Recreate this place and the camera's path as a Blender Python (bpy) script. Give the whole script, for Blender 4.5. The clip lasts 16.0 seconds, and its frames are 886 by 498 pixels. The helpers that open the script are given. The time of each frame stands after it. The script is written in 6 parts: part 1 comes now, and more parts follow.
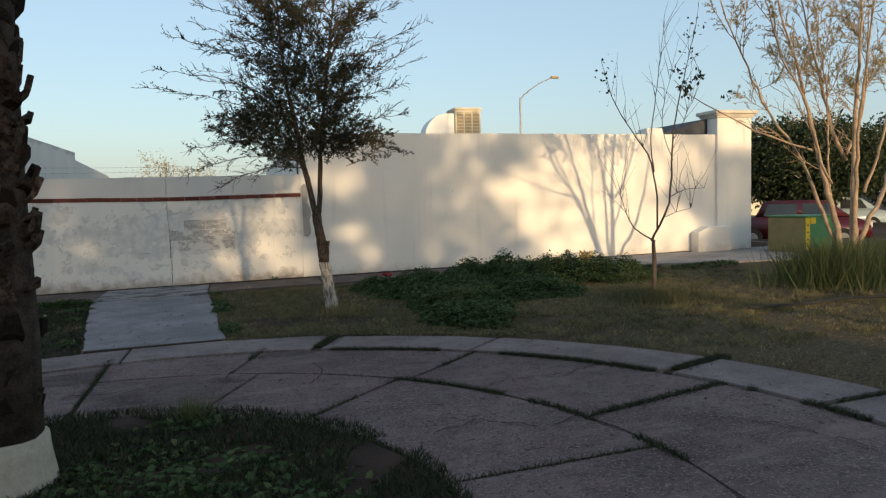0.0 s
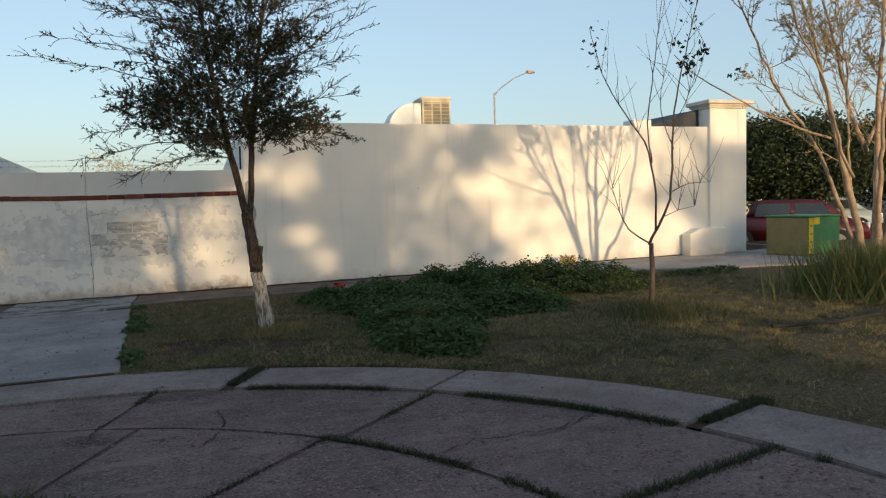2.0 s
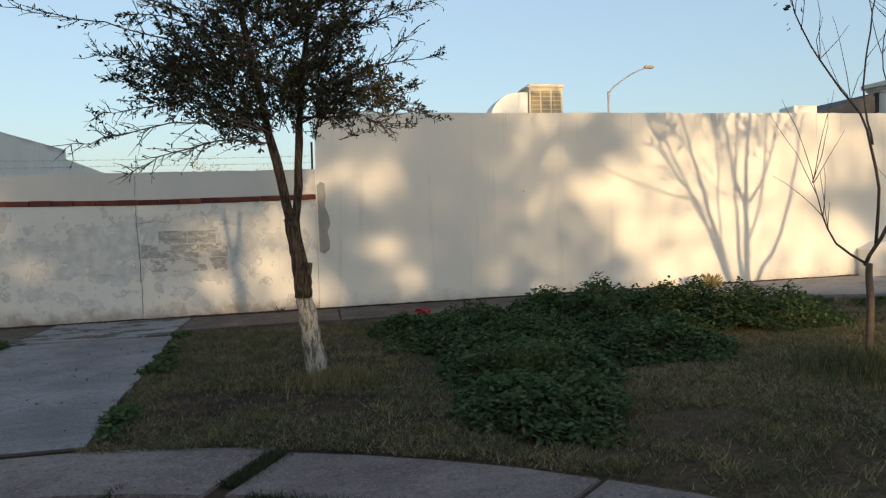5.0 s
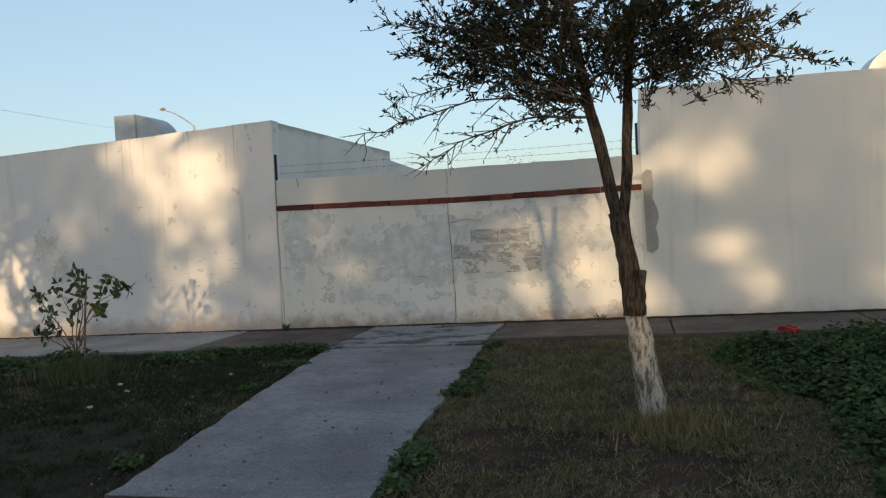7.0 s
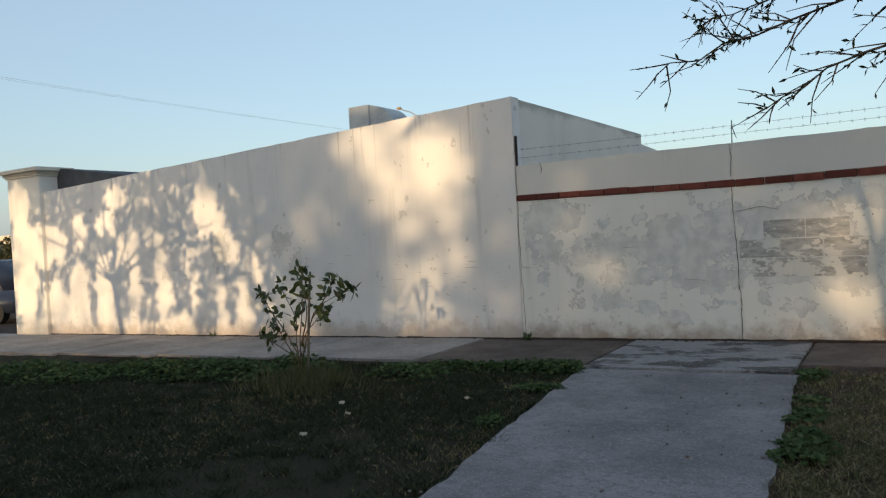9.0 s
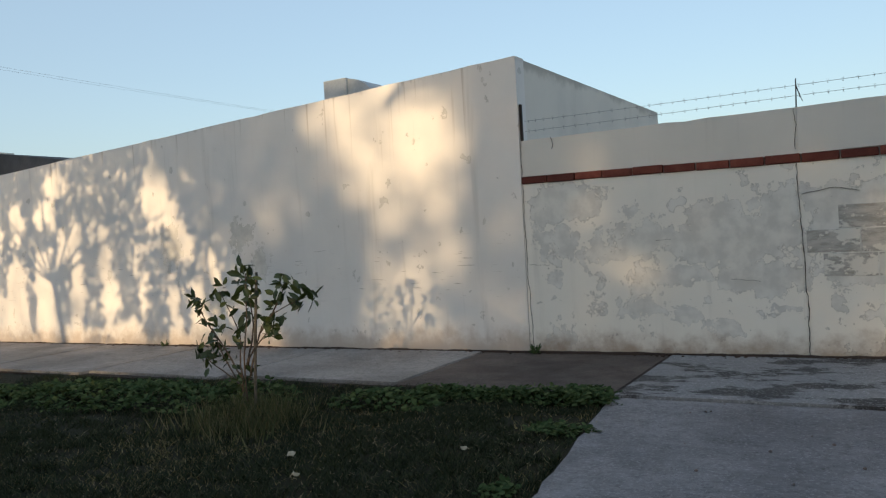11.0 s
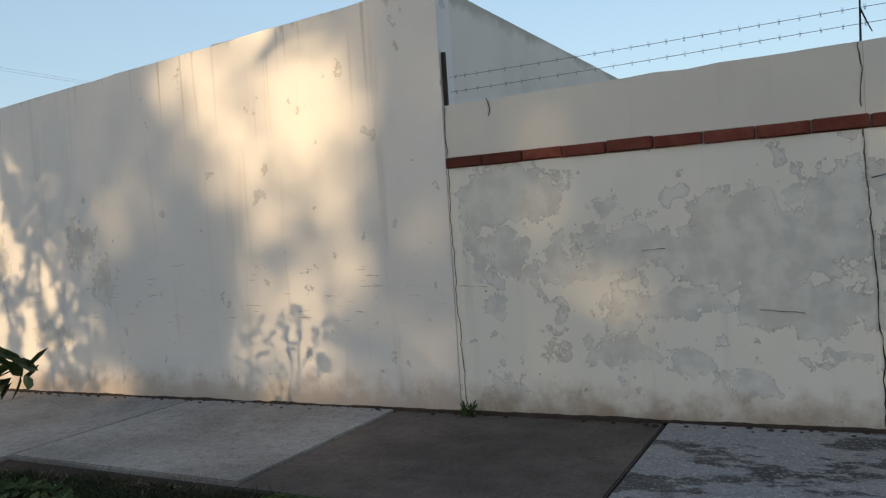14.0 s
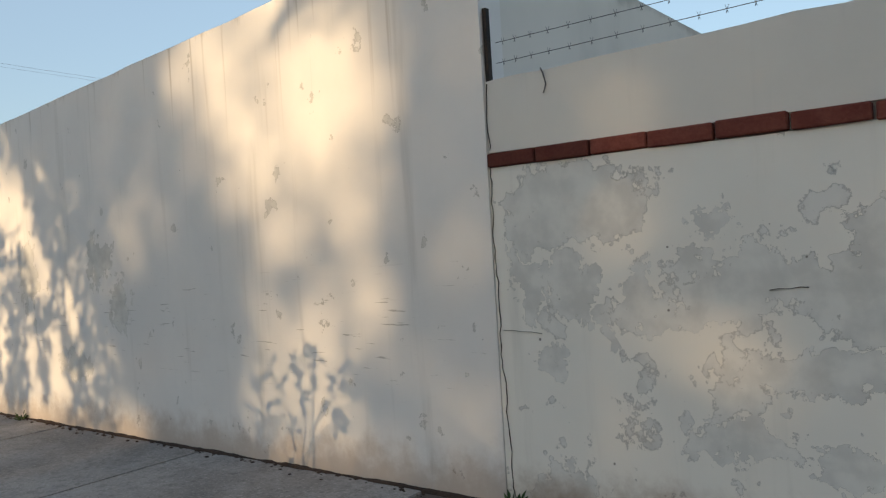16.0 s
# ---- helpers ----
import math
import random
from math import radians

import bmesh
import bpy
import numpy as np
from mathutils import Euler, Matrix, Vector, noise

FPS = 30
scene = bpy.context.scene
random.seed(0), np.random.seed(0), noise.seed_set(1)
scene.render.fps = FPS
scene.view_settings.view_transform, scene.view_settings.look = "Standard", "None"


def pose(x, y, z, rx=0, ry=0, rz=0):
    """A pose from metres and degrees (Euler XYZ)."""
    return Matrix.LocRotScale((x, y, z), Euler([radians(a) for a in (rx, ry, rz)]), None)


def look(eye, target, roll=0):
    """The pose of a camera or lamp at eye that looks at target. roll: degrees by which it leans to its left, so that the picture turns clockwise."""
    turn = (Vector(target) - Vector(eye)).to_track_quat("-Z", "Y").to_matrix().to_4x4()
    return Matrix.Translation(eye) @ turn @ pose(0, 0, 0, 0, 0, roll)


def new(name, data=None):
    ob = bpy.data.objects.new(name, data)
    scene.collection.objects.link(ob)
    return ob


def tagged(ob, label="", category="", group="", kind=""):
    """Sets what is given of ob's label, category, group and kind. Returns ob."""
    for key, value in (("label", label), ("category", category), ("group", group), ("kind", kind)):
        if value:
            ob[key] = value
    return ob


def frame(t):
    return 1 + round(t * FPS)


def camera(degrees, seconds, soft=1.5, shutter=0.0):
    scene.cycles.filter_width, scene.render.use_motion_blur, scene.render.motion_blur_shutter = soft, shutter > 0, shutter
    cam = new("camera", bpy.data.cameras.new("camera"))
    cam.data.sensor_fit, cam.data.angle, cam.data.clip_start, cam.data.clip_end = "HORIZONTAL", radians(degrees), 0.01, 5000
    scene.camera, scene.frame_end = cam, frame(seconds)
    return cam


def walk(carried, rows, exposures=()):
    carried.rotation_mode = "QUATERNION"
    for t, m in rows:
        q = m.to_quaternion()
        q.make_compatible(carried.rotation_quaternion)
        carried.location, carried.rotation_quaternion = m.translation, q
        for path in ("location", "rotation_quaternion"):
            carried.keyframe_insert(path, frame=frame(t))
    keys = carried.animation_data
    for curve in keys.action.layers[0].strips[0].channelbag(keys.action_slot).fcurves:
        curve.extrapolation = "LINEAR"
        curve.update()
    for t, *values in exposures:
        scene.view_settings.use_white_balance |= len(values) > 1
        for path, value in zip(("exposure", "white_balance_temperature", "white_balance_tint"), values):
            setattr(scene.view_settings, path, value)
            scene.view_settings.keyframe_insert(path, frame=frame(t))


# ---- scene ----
EXPOSURE, SKY_STRENGTH, SUN_STRENGTH = 0.75, 0.15, 2.6
KELVIN, TINT = 6850, 11
HAZE, HAZE_COLOUR = 0.42, (2.4, 3.2, 4.15, 1.0)
cam = camera(61.2, 16.0, soft=1.25)
PATH = [
    (0, (0.335, 0.023, 1.504), (0.868, 1.946, 1.377), -1.3),
    (0.5, (0.513, 0.43, 1.484), (1.059, 2.35, 1.357), -1.3),
    (1, (0.655, 0.838, 1.46), (1.217, 2.753, 1.333), -1.3),
    (1.5, (0.842, 1.241, 1.433), (1.421, 3.152, 1.308), -1.3),
    (2, (0.994, 1.64, 1.432), (1.59, 3.546, 1.31), -1.4),
    (2.5, (1.11, 2.037, 1.437), (1.723, 3.937, 1.316), -1.4),
    (3, (1.245, 2.414, 1.408), (1.865, 4.312, 1.29), -1.4),
    (3.5, (1.328, 2.84, 1.38), (1.896, 4.754, 1.265), -1.5),
    (3.7, (1.371, 2.961, 1.397), (1.907, 4.884, 1.287), -1.7),
    (5.8, (1.692, 4.613, 1.331), (1.821, 6.607, 1.245), -1.9),
    (6, (1.667, 4.738, 1.343), (1.73, 6.735, 1.251), -2.3),
    (6.5, (1.612, 5.047, 1.349), (1.461, 7.04, 1.267), -2.4),
    (7, (1.515, 5.391, 1.359), (1.017, 7.327, 1.29), -2.7),
    (7.5, (1.323, 5.709, 1.339), (0.516, 7.538, 1.283), -2.8),
    (8, (1.157, 6.13, 1.289), (0.166, 7.866, 1.245), -3.0),
    (8.2, (1.08, 6.289, 1.297), (0.025, 7.988, 1.257), -3.1),
    (10.3, (-0.015, 7.669, 1.257), (-1.058, 9.375, 1.211), -3.1),
    (10.5, (-0.068, 7.845, 1.229), (-1.109, 9.552, 1.179), -3.2),
    (11, (-0.216, 8.246, 1.233), (-1.249, 9.958, 1.181), -3.2),
    (11.5, (-0.38, 8.601, 1.251), (-1.401, 10.32, 1.195), -3.3),
    (12, (-0.51, 9.015, 1.228), (-1.516, 10.743, 1.169), -3.4),
    (12.5, (-0.667, 9.423, 1.206), (-1.661, 11.158, 1.151), -3.5),
    (13, (-0.765, 9.798, 1.202), (-1.744, 11.541, 1.146), -3.6),
    (13.5, (-0.858, 10.198, 1.206), (-1.823, 11.948, 1.148), -3.6),
    (14, (-0.97, 10.546, 1.254), (-1.928, 12.3, 1.191), -3.7),
    (14.5, (-1.03, 10.912, 1.204), (-1.978, 12.673, 1.166), -3.4),
    (15, (-1.146, 11.317, 1.205), (-2.13, 13.057, 1.163), -3.6),
    (15.5, (-1.232, 11.683, 1.22), (-2.307, 13.37, 1.189), -3.3),
    (16, (-1.267, 12.022, 1.279), (-2.509, 13.59, 1.264), -3.4),
]
walk(cam, [(t, look(eye, target, roll)) for t, eye, target, roll in PATH], [(0.0, EXPOSURE, KELVIN, TINT), (16.0, EXPOSURE, KELVIN, TINT)])
# ---- light ----
SUN_Y = 0.1164          # fall of the sun's rays for each metre of y
SUN_X = -0.207          # sideways drift of the rays for each metre of y
world = bpy.data.worlds.new("sky")
scene.world = world
world.use_nodes = True
wn = world.node_tree.nodes
wn.clear()
sky = wn.new("ShaderNodeTexSky")
sky.sky_type = "NISHITA"
sky.sun_disc = False
sky.sun_elevation = radians(6.5)
sky.sun_rotation = math.atan2(-SUN_X, -1)
sky.air_density, sky.dust_density, sky.ozone_density = 1.0, 1.6, 2.0
bg = wn.new("ShaderNodeBackground")
bg.inputs["Strength"].default_value = SKY_STRENGTH
wo = wn.new("ShaderNodeOutputWorld")
haze = wn.new("ShaderNodeMix")
haze.data_type = "RGBA"
haze.inputs["Factor"].default_value = HAZE
haze.inputs[7].default_value = HAZE_COLOUR
world.node_tree.links.new(sky.outputs[0], haze.inputs[6])
world.node_tree.links.new(haze.outputs[2], bg.inputs[0])
world.node_tree.links.new(bg.outputs[0], wo.inputs[0])
sun = new("sun", bpy.data.lights.new("sun", "SUN"))
sun.data.energy, sun.data.angle, sun.data.color = SUN_STRENGTH, radians(0.7), (1.0, 0.74, 0.44)
sun.matrix_world = look((-SUN_X * 60, -60, SUN_Y * 60), (0, 0, 0))


# ---- materials ----
class Nodes:
    """Short hand for building a node material."""

    def __init__(self, name, rough=0.85, spec=0.3):
        self.m = bpy.data.materials.new(name)
        self.m.use_nodes = True
        self.t = self.m.node_tree
        self.b = self.t.nodes["Principled BSDF"]
        self.b.inputs["Roughness"].default_value = rough
        self.b.inputs["Specular IOR Level"].default_value = spec
        self.co = self.t.nodes.new("ShaderNodeTexCoord").outputs["Object"]

    def link(self, a, b):
        self.t.links.new(a, b)

    def put(self, sock, v):
        if isinstance(v, (int, float)):
            sock.default_value = v
        elif isinstance(v, tuple):
            sock.default_value = (*v, 1) if len(v) == 3 and len(sock.default_value) == 4 else v
        else:
            self.link(v, sock)

    def stretch(self, s, shift=(0, 0, 0)):
        n = self.t.nodes.new("ShaderNodeMapping")
        self.link(self.co, n.inputs[0])
        n.inputs["Scale"].default_value = s
        n.inputs["Location"].default_value = shift
        return n.outputs[0]

    def noise(self, scale, detail=4, rough=0.55, at=None):
        n = self.t.nodes.new("ShaderNodeTexNoise")
        self.link(at or self.co, n.inputs["Vector"])
        n.inputs["Scale"].default_value = scale
        n.inputs["Detail"].default_value = detail
        n.inputs["Roughness"].default_value = rough
        return n.outputs["Fac"]

    def cells(self, scale, at=None):
        n = self.t.nodes.new("ShaderNodeTexVoronoi")
        self.link(at or self.co, n.inputs["Vector"])
        n.inputs["Scale"].default_value = scale
        return n.outputs["Distance"]

    def ramp(self, v, lo, hi, a=0.0, b=1.0):
        n = self.t.nodes.new("ShaderNodeMapRange")
        n.interpolation_type = "SMOOTHSTEP"
        self.put(n.inputs[0], v)
        for i, x in enumerate((lo, hi, a, b)):
            n.inputs[i + 1].default_value = x
        return n.outputs[0]

    def math(self, op, a, b=0.0):
        n = self.t.nodes.new("ShaderNodeMath")
        n.operation = op
        self.put(n.inputs[0], a)
        self.put(n.inputs[1], b)
        return n.outputs[0]

    def mix(self, f, a, b):
        n = self.t.nodes.new("ShaderNodeMix")
        n.data_type = "RGBA"
        self.put(n.inputs["Factor"], f)
        self.put(n.inputs[6], a)
        self.put(n.inputs[7], b)
        return n.outputs[2]

    def split(self):
        n = self.t.nodes.new("ShaderNodeSeparateXYZ")
        self.link(self.co, n.inputs[0])
        return n.outputs

    def warp(self, axis, amount):
        """A coordinate pushed about by coarse and fine noise, for ragged outlines."""
        k = {"X": 0, "Y": 3, "Z": 7}[axis]
        v = self.split()[axis]
        for scale, share in ((4.0, 1.0), (13.0, 0.55), (42.0, 0.2)):
            w = self.math("SUBTRACT", self.noise(scale, 4, 0.6, self.stretch((1, 1, 1), (k, k * 2, 5))), 0.5)
            v = self.math("ADD", v, self.math("MULTIPLY", w, amount * share))
        return v

    def blob(self, x, z, rx, rz, wob, u, v):
        """1 inside an ellipse on the warped coordinates u and v, with a wobbling edge."""
        dx = self.math("MULTIPLY", self.math("SUBTRACT", u, x), 1 / rx)
        dz = self.math("MULTIPLY", self.math("SUBTRACT", v, z), 1 / rz)
        d = self.math("ADD", self.math("MULTIPLY", dx, dx), self.math("MULTIPLY", dz, dz))
        return self.math("SUBTRACT", 1.0, self.math("ADD", d, wob))

    def island(self):
        return self.t.nodes.new("ShaderNodeNewGeometry").outputs["Random Per Island"]

    def own(self):
        return self.t.nodes.new("ShaderNodeObjectInfo").outputs["Random"]

    def bump(self, h, strength=0.3, dist=0.01, base=None):
        n = self.t.nodes.new("ShaderNodeBump")
        n.inputs["Strength"].default_value = strength
        n.inputs["Distance"].default_value = dist
        self.link(h, n.inputs["Height"])
        if base:
            self.link(base, n.inputs["Normal"])
        return n.outputs[0]

    def done(self, col, normal=None, rough=None):
        self.put(self.b.inputs["Base Color"], col)
        if normal:
            self.link(normal, self.b.inputs["Normal"])
        if rough is not None:
            self.put(self.b.inputs["Roughness"], rough)
        return self.m


def simple(name, a, b, scale=6.0, fine=60.0, rough=0.8, bump=0.2, dist=0.005, metal=0.0, spec=0.3, vary=0.0):
    """Two tones mixed by coarse and fine noise, with fine relief; vary: lightness from object to object."""
    n = Nodes(name, rough, spec)
    n.b.inputs["Metallic"].default_value = metal
    f = n.math("ADD", n.math("MULTIPLY", n.noise(scale, 5), 0.65), n.math("MULTIPLY", n.noise(fine, 3), 0.35))
    col = n.mix(n.ramp(f, 0.35, 0.65), a, b)
    if vary:
        col = n.mix(n.math("MULTIPLY", n.own(), vary), col, tuple(c * 0.35 for c in a))
    return n.done(col, n.bump(n.noise(fine, 4), bump, dist))


def leafy(name, colours, rough=0.55, spec=0.25, thin=0.25):
    """Leaves or blades: a tone for each, drawn by chance, with some light passing through."""
    n = Nodes(name, rough, spec)
    r = n.island()
    col = n.mix(n.ramp(r, 0.0, 0.5), colours[0], colours[1])
    col = n.mix(n.ramp(r, 0.55, 1.0), col, colours[2])
    col = n.mix(n.ramp(n.noise(0.9, 3), 0.35, 0.7, 0, 0.5), col, colours[1])
    n.done(col)
    tr = n.t.nodes.new("ShaderNodeBsdfTranslucent")
    n.put(tr.inputs[0], col)
    mx = n.t.nodes.new("ShaderNodeMixShader")
    mx.inputs[0].default_value = thin
    n.link(n.b.outputs[0], mx.inputs[1])
    n.link(tr.outputs[0], mx.inputs[2])
    n.link(mx.outputs[0], n.t.nodes["Material Output"].inputs[0])
    return n.m


def plaster(name, paint, tint, peels=(), bare=(0.36, 0.35, 0.33), peel_all=0.0, streak=0.5, mud=0.5, marks=0.3, wild=1.0, head=None, scratch=0.0):
    """Painted render: cloudy tone, rain streaks, flaking patches, chips, splashed mud at the foot."""
    n = Nodes(name, 0.92, 0.15)
    s = n.split()
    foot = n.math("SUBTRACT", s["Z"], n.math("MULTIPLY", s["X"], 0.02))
    col = n.mix(n.ramp(n.noise(0.8, 5, 0.6), 0.3, 0.7), paint, tint)
    runs = n.noise(1.0, 5, 0.6, n.stretch((5.0, 1.0, 0.35)))
    col = n.mix(n.ramp(runs, 0.56, 0.75, 0, streak * 0.45), col, (0.42, 0.40, 0.36))
    drips = n.noise(1.0, 3, 0.5, n.stretch((14.0, 1.0, 0.5), (3, 0, 0)))
    col = n.mix(n.math("MULTIPLY", n.ramp(drips, 0.6, 0.74, 0, streak * 0.6), n.ramp(s["Z"], 1.6, 2.8)), col, (0.30, 0.25, 0.19))
    wob = n.math("ADD", n.math("MULTIPLY", n.math("SUBTRACT", n.noise(3.2, 9, 0.68), 0.5), 3.6 * wild), n.math("MULTIPLY", n.math("SUBTRACT", n.noise(11.0, 6, 0.6, n.stretch((1.2, 1, 0.8))), 0.5), 3.6 * wild))
    mask = None
    u, v = (n.warp("X", 0.42), n.warp("Z", 0.38)) if peels else (None, None)
    for x, z, rx, rz in peels:
        b = n.blob(x, z, rx, rz, wob, u, v)
        mask = n.math("MAXIMUM", mask, b) if mask else b
    flakes = n.math("SUBTRACT", n.noise(4.6, 9, 0.62, n.stretch((1, 1, 0.9), (7, 0, 2))), 0.62 - peel_all)
    flakes = n.math("MULTIPLY", flakes, 6.0)
    mask = n.math("MAXIMUM", mask, flakes) if mask else flakes
    chips = n.math("SUBTRACT", 0.17 * marks / 0.3, n.math("ADD", n.math("ADD", n.cells(8.0), n.math("MULTIPLY", n.noise(30.0, 3), 0.14)), n.math("MULTIPLY", n.noise(2.2, 2), 0.22)))
    chip = n.ramp(chips, 0.0, 0.02)
    hard = n.ramp(mask, 0.0, 0.06)
    rim = n.math("MULTIPLY", n.ramp(mask, -0.05, 0.0), n.ramp(mask, 0.03, 0.1, 1, 0))
    raw = n.mix(n.ramp(n.noise(7.0, 6), 0.35, 0.65), bare, tuple(c * 1.22 for c in bare))
    col = n.mix(n.math("MULTIPLY", hard, n.ramp(n.noise(1.4, 3), 0.25, 0.6, 0.75, 1.0)), col, raw)
    col = n.mix(n.math("MULTIPLY", rim, 0.42), col, (0.24, 0.225, 0.2))
    col = n.mix(n.math("MULTIPLY", chip, 0.8), col, (0.2, 0.18, 0.15))
    if scratch:
        lines = n.ramp(n.noise(1.0, 4, 0.6, n.stretch((3.5, 1.0, 42.0), (2, 0, 1))), 0.63, 0.68)
        band = n.math("MULTIPLY", n.ramp(s["Z"], 0.35, 0.6), n.ramp(s["Z"], 0.95, 1.25, 1, 0))
        col = n.mix(n.math("MULTIPLY", n.math("MULTIPLY", lines, band), scratch), col, (0.36, 0.34, 0.31))
    if head:
        below = n.math("SUBTRACT", n.math("ADD", n.math("MULTIPLY", s["X"], head[1]), head[0]), s["Z"])
        grime = n.math("ADD", below, n.math("MULTIPLY", n.noise(1.0, 6, 0.7, n.stretch((9.0, 1.0, 1.2))), -0.5))
        col = n.mix(n.ramp(grime, -0.22, -0.1, 0.45, 0), col, (0.2, 0.185, 0.16))
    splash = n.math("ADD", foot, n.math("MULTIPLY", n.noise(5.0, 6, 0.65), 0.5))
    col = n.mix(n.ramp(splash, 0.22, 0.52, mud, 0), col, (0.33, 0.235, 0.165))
    h = n.math("SUBTRACT", n.math("MULTIPLY", n.noise(38.0, 5), 0.25), n.math("ADD", hard, chip))
    soft = n.bump(n.noise(1.7, 2), 0.35, 0.03)
    return n.done(col, n.bump(h, 0.55, 0.005, soft))


def concrete(name, a, b, stain, wet=0.4, vary=0.35, pull=(1, 1, 1), level=0.54, grain=0.3, stains=()):
    """Worn concrete: broad tones, dark stains, grit and hair cracks."""
    n = Nodes(name, 0.85, 0.3)
    col = n.mix(n.ramp(n.noise(0.9, 6, 0.65), 0.36, 0.64), tuple(c * 0.85 for c in a), tuple(c * 1.12 for c in b))
    col = n.mix(n.ramp(n.noise(16.0, 7, 0.75), 0.46, 0.66, 0, 0.6), col, tuple(c * 0.6 for c in a))
    col = n.mix(n.ramp(n.noise(2.3, 7, 0.65, n.stretch(pull)), level, level + (0.05 if wet == 1.0 else 0.18), 0, wet), col, stain)
    u, v = (n.warp("X", 0.5), n.warp("Y", 0.4)) if stains else (None, None)
    for x, y, rx, ry in stains:
        col = n.mix(n.ramp(n.blob(x, y, rx, ry, 0.0, u, v), 0.0, 0.6, 0, 0.75), col, tuple(c * 0.7 for c in stain))
    grit = n.noise(48.0, 4, 0.75)
    col = n.mix(n.ramp(grit, 0.52, 0.64, 0, grain), col, tuple(c * 2.7 for c in a))
    col = n.mix(n.math("MULTIPLY", n.ramp(n.cells(34.0), 0.2, 0.3, grain, 0), n.ramp(n.noise(6.0, 3), 0.4, 0.6, 0.35, 1.0)), col, tuple(c * 0.1 for c in a))
    col = n.mix(n.math("MULTIPLY", n.ramp(n.noise(13.0, 3, 0.6), 0.62, 0.68), grain), col, tuple(c * 0.4 for c in a))
    col = n.mix(n.math("MULTIPLY", n.ramp(n.noise(1.0, 5, 0.7, n.stretch((0.9, 3.5, 1.0))), 0.5, 0.68), grain * 0.6), col, tuple(c * 1.6 for c in b))
    col = n.mix(n.ramp(n.noise(70.0, 3, 0.7), 0.6, 0.7, 0, 0.6), col, tuple(c * 0.35 for c in a))
    col = n.mix(n.math("MULTIPLY", n.own(), vary), col, stain)
    h = n.math("ADD", n.noise(110.0, 4), n.math("MULTIPLY", n.noise(6.0, 5), 0.8))
    return n.done(col, n.bump(h, 0.35 + 0.5 * grain, 0.006 + 0.008 * grain), n.ramp(n.noise(3.0, 4), 0.3, 0.7, 0.7, 0.95))


PEELS = [(-2.93, 1.42, 0.40, 0.2), (-3.21, 1.05, 0.1, 0.16), (-2.98, 1.02, 0.12, 0.13), (-3.1, 0.69, 0.08, 0.08), (-2.84, 0.84, 0.06, 0.06), (-2.62, 1.08, 0.07, 0.14), (-2.45, 0.93, 0.28, 0.07),
         (-2.2, 1.07, 0.34, 0.12), (-2.28, 1.29, 0.1, 0.04), (-1.45, 1.0, 0.52, 0.2), (-1.55, 1.22, 0.24, 0.13), (-1.02, 1.18, 0.16, 0.26), (-1.9, 0.68, 0.3, 0.1), (-1.2, 0.66, 0.36, 0.15), (-1.23, 1.31, 0.07, 0.05),
         (-2.22, 0.42, 0.24, 0.1), (-1.85, 0.36, 0.12, 0.1), (-1.5, 0.22, 0.14, 0.1), (-1.02, 0.41, 0.08, 0.06), (-3.05, 0.08, 0.2, 0.07), (-0.3, 1.15, 0.5, 0.3), (0.1, 0.8, 0.4, 0.25), (-0.5, 0.72, 0.3, 0.15),
         (0.5, 1.42, 0.45, 0.1), (0.55, 0.25, 0.13, 0.28), (1.15, 1.1, 0.35, 0.14), (0.62, 1.0, 0.12, 0.3), (-0.68, 1.35, 0.2, 0.12)]
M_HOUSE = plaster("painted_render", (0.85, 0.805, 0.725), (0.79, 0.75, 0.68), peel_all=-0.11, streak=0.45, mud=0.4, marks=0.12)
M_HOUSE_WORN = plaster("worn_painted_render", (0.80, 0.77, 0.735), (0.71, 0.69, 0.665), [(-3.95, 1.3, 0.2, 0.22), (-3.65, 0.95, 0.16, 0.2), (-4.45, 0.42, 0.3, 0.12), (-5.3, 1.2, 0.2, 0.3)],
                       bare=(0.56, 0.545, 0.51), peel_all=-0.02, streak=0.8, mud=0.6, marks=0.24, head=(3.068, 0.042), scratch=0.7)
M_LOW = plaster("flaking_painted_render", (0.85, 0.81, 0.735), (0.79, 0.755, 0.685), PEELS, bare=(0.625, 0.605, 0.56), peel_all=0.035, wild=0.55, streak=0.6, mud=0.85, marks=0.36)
M_COPING = plaster("grey_render", (0.74, 0.70, 0.635), (0.66, 0.63, 0.575), peel_all=-0.12, streak=0.6, mud=0.0, marks=0.1, head=(2.95, 0.0))
M_ROUGH = simple("rough_mortar", (0.34, 0.32, 0.29), (0.45, 0.42, 0.38), 5, 45, 0.95, 0.7, 0.01)
M_CRACK = simple("crack_shadow_dirt", (0.05, 0.042, 0.034), (0.09, 0.075, 0.06), 8, 60, 0.97, 0.5, 0.004)
M_BRICK = simple("red_brick", (0.175, 0.045, 0.032), (0.245, 0.075, 0.052), 9, 70, 0.9, 0.6, 0.008, vary=0.7)
n = Nodes("grey_block_with_old_paint", 0.95, 0.15)
worn = n.mix(n.ramp(n.noise(9.0, 6, 0.7, n.stretch((0.5, 1, 2.0))), 0.38, 0.6), (0.36, 0.34, 0.305), (0.54, 0.515, 0.47))
old = n.ramp(n.noise(5.0, 8, 0.66, n.stretch((1, 1, 1.6))), 0.5, 0.53)
M_BLOCK = n.done(n.mix(old, worn, (0.74, 0.705, 0.635)), n.bump(n.math("ADD", n.noise(60.0, 5, 0.7), n.math("MULTIPLY", old, 0.8)), 0.6, 0.006))
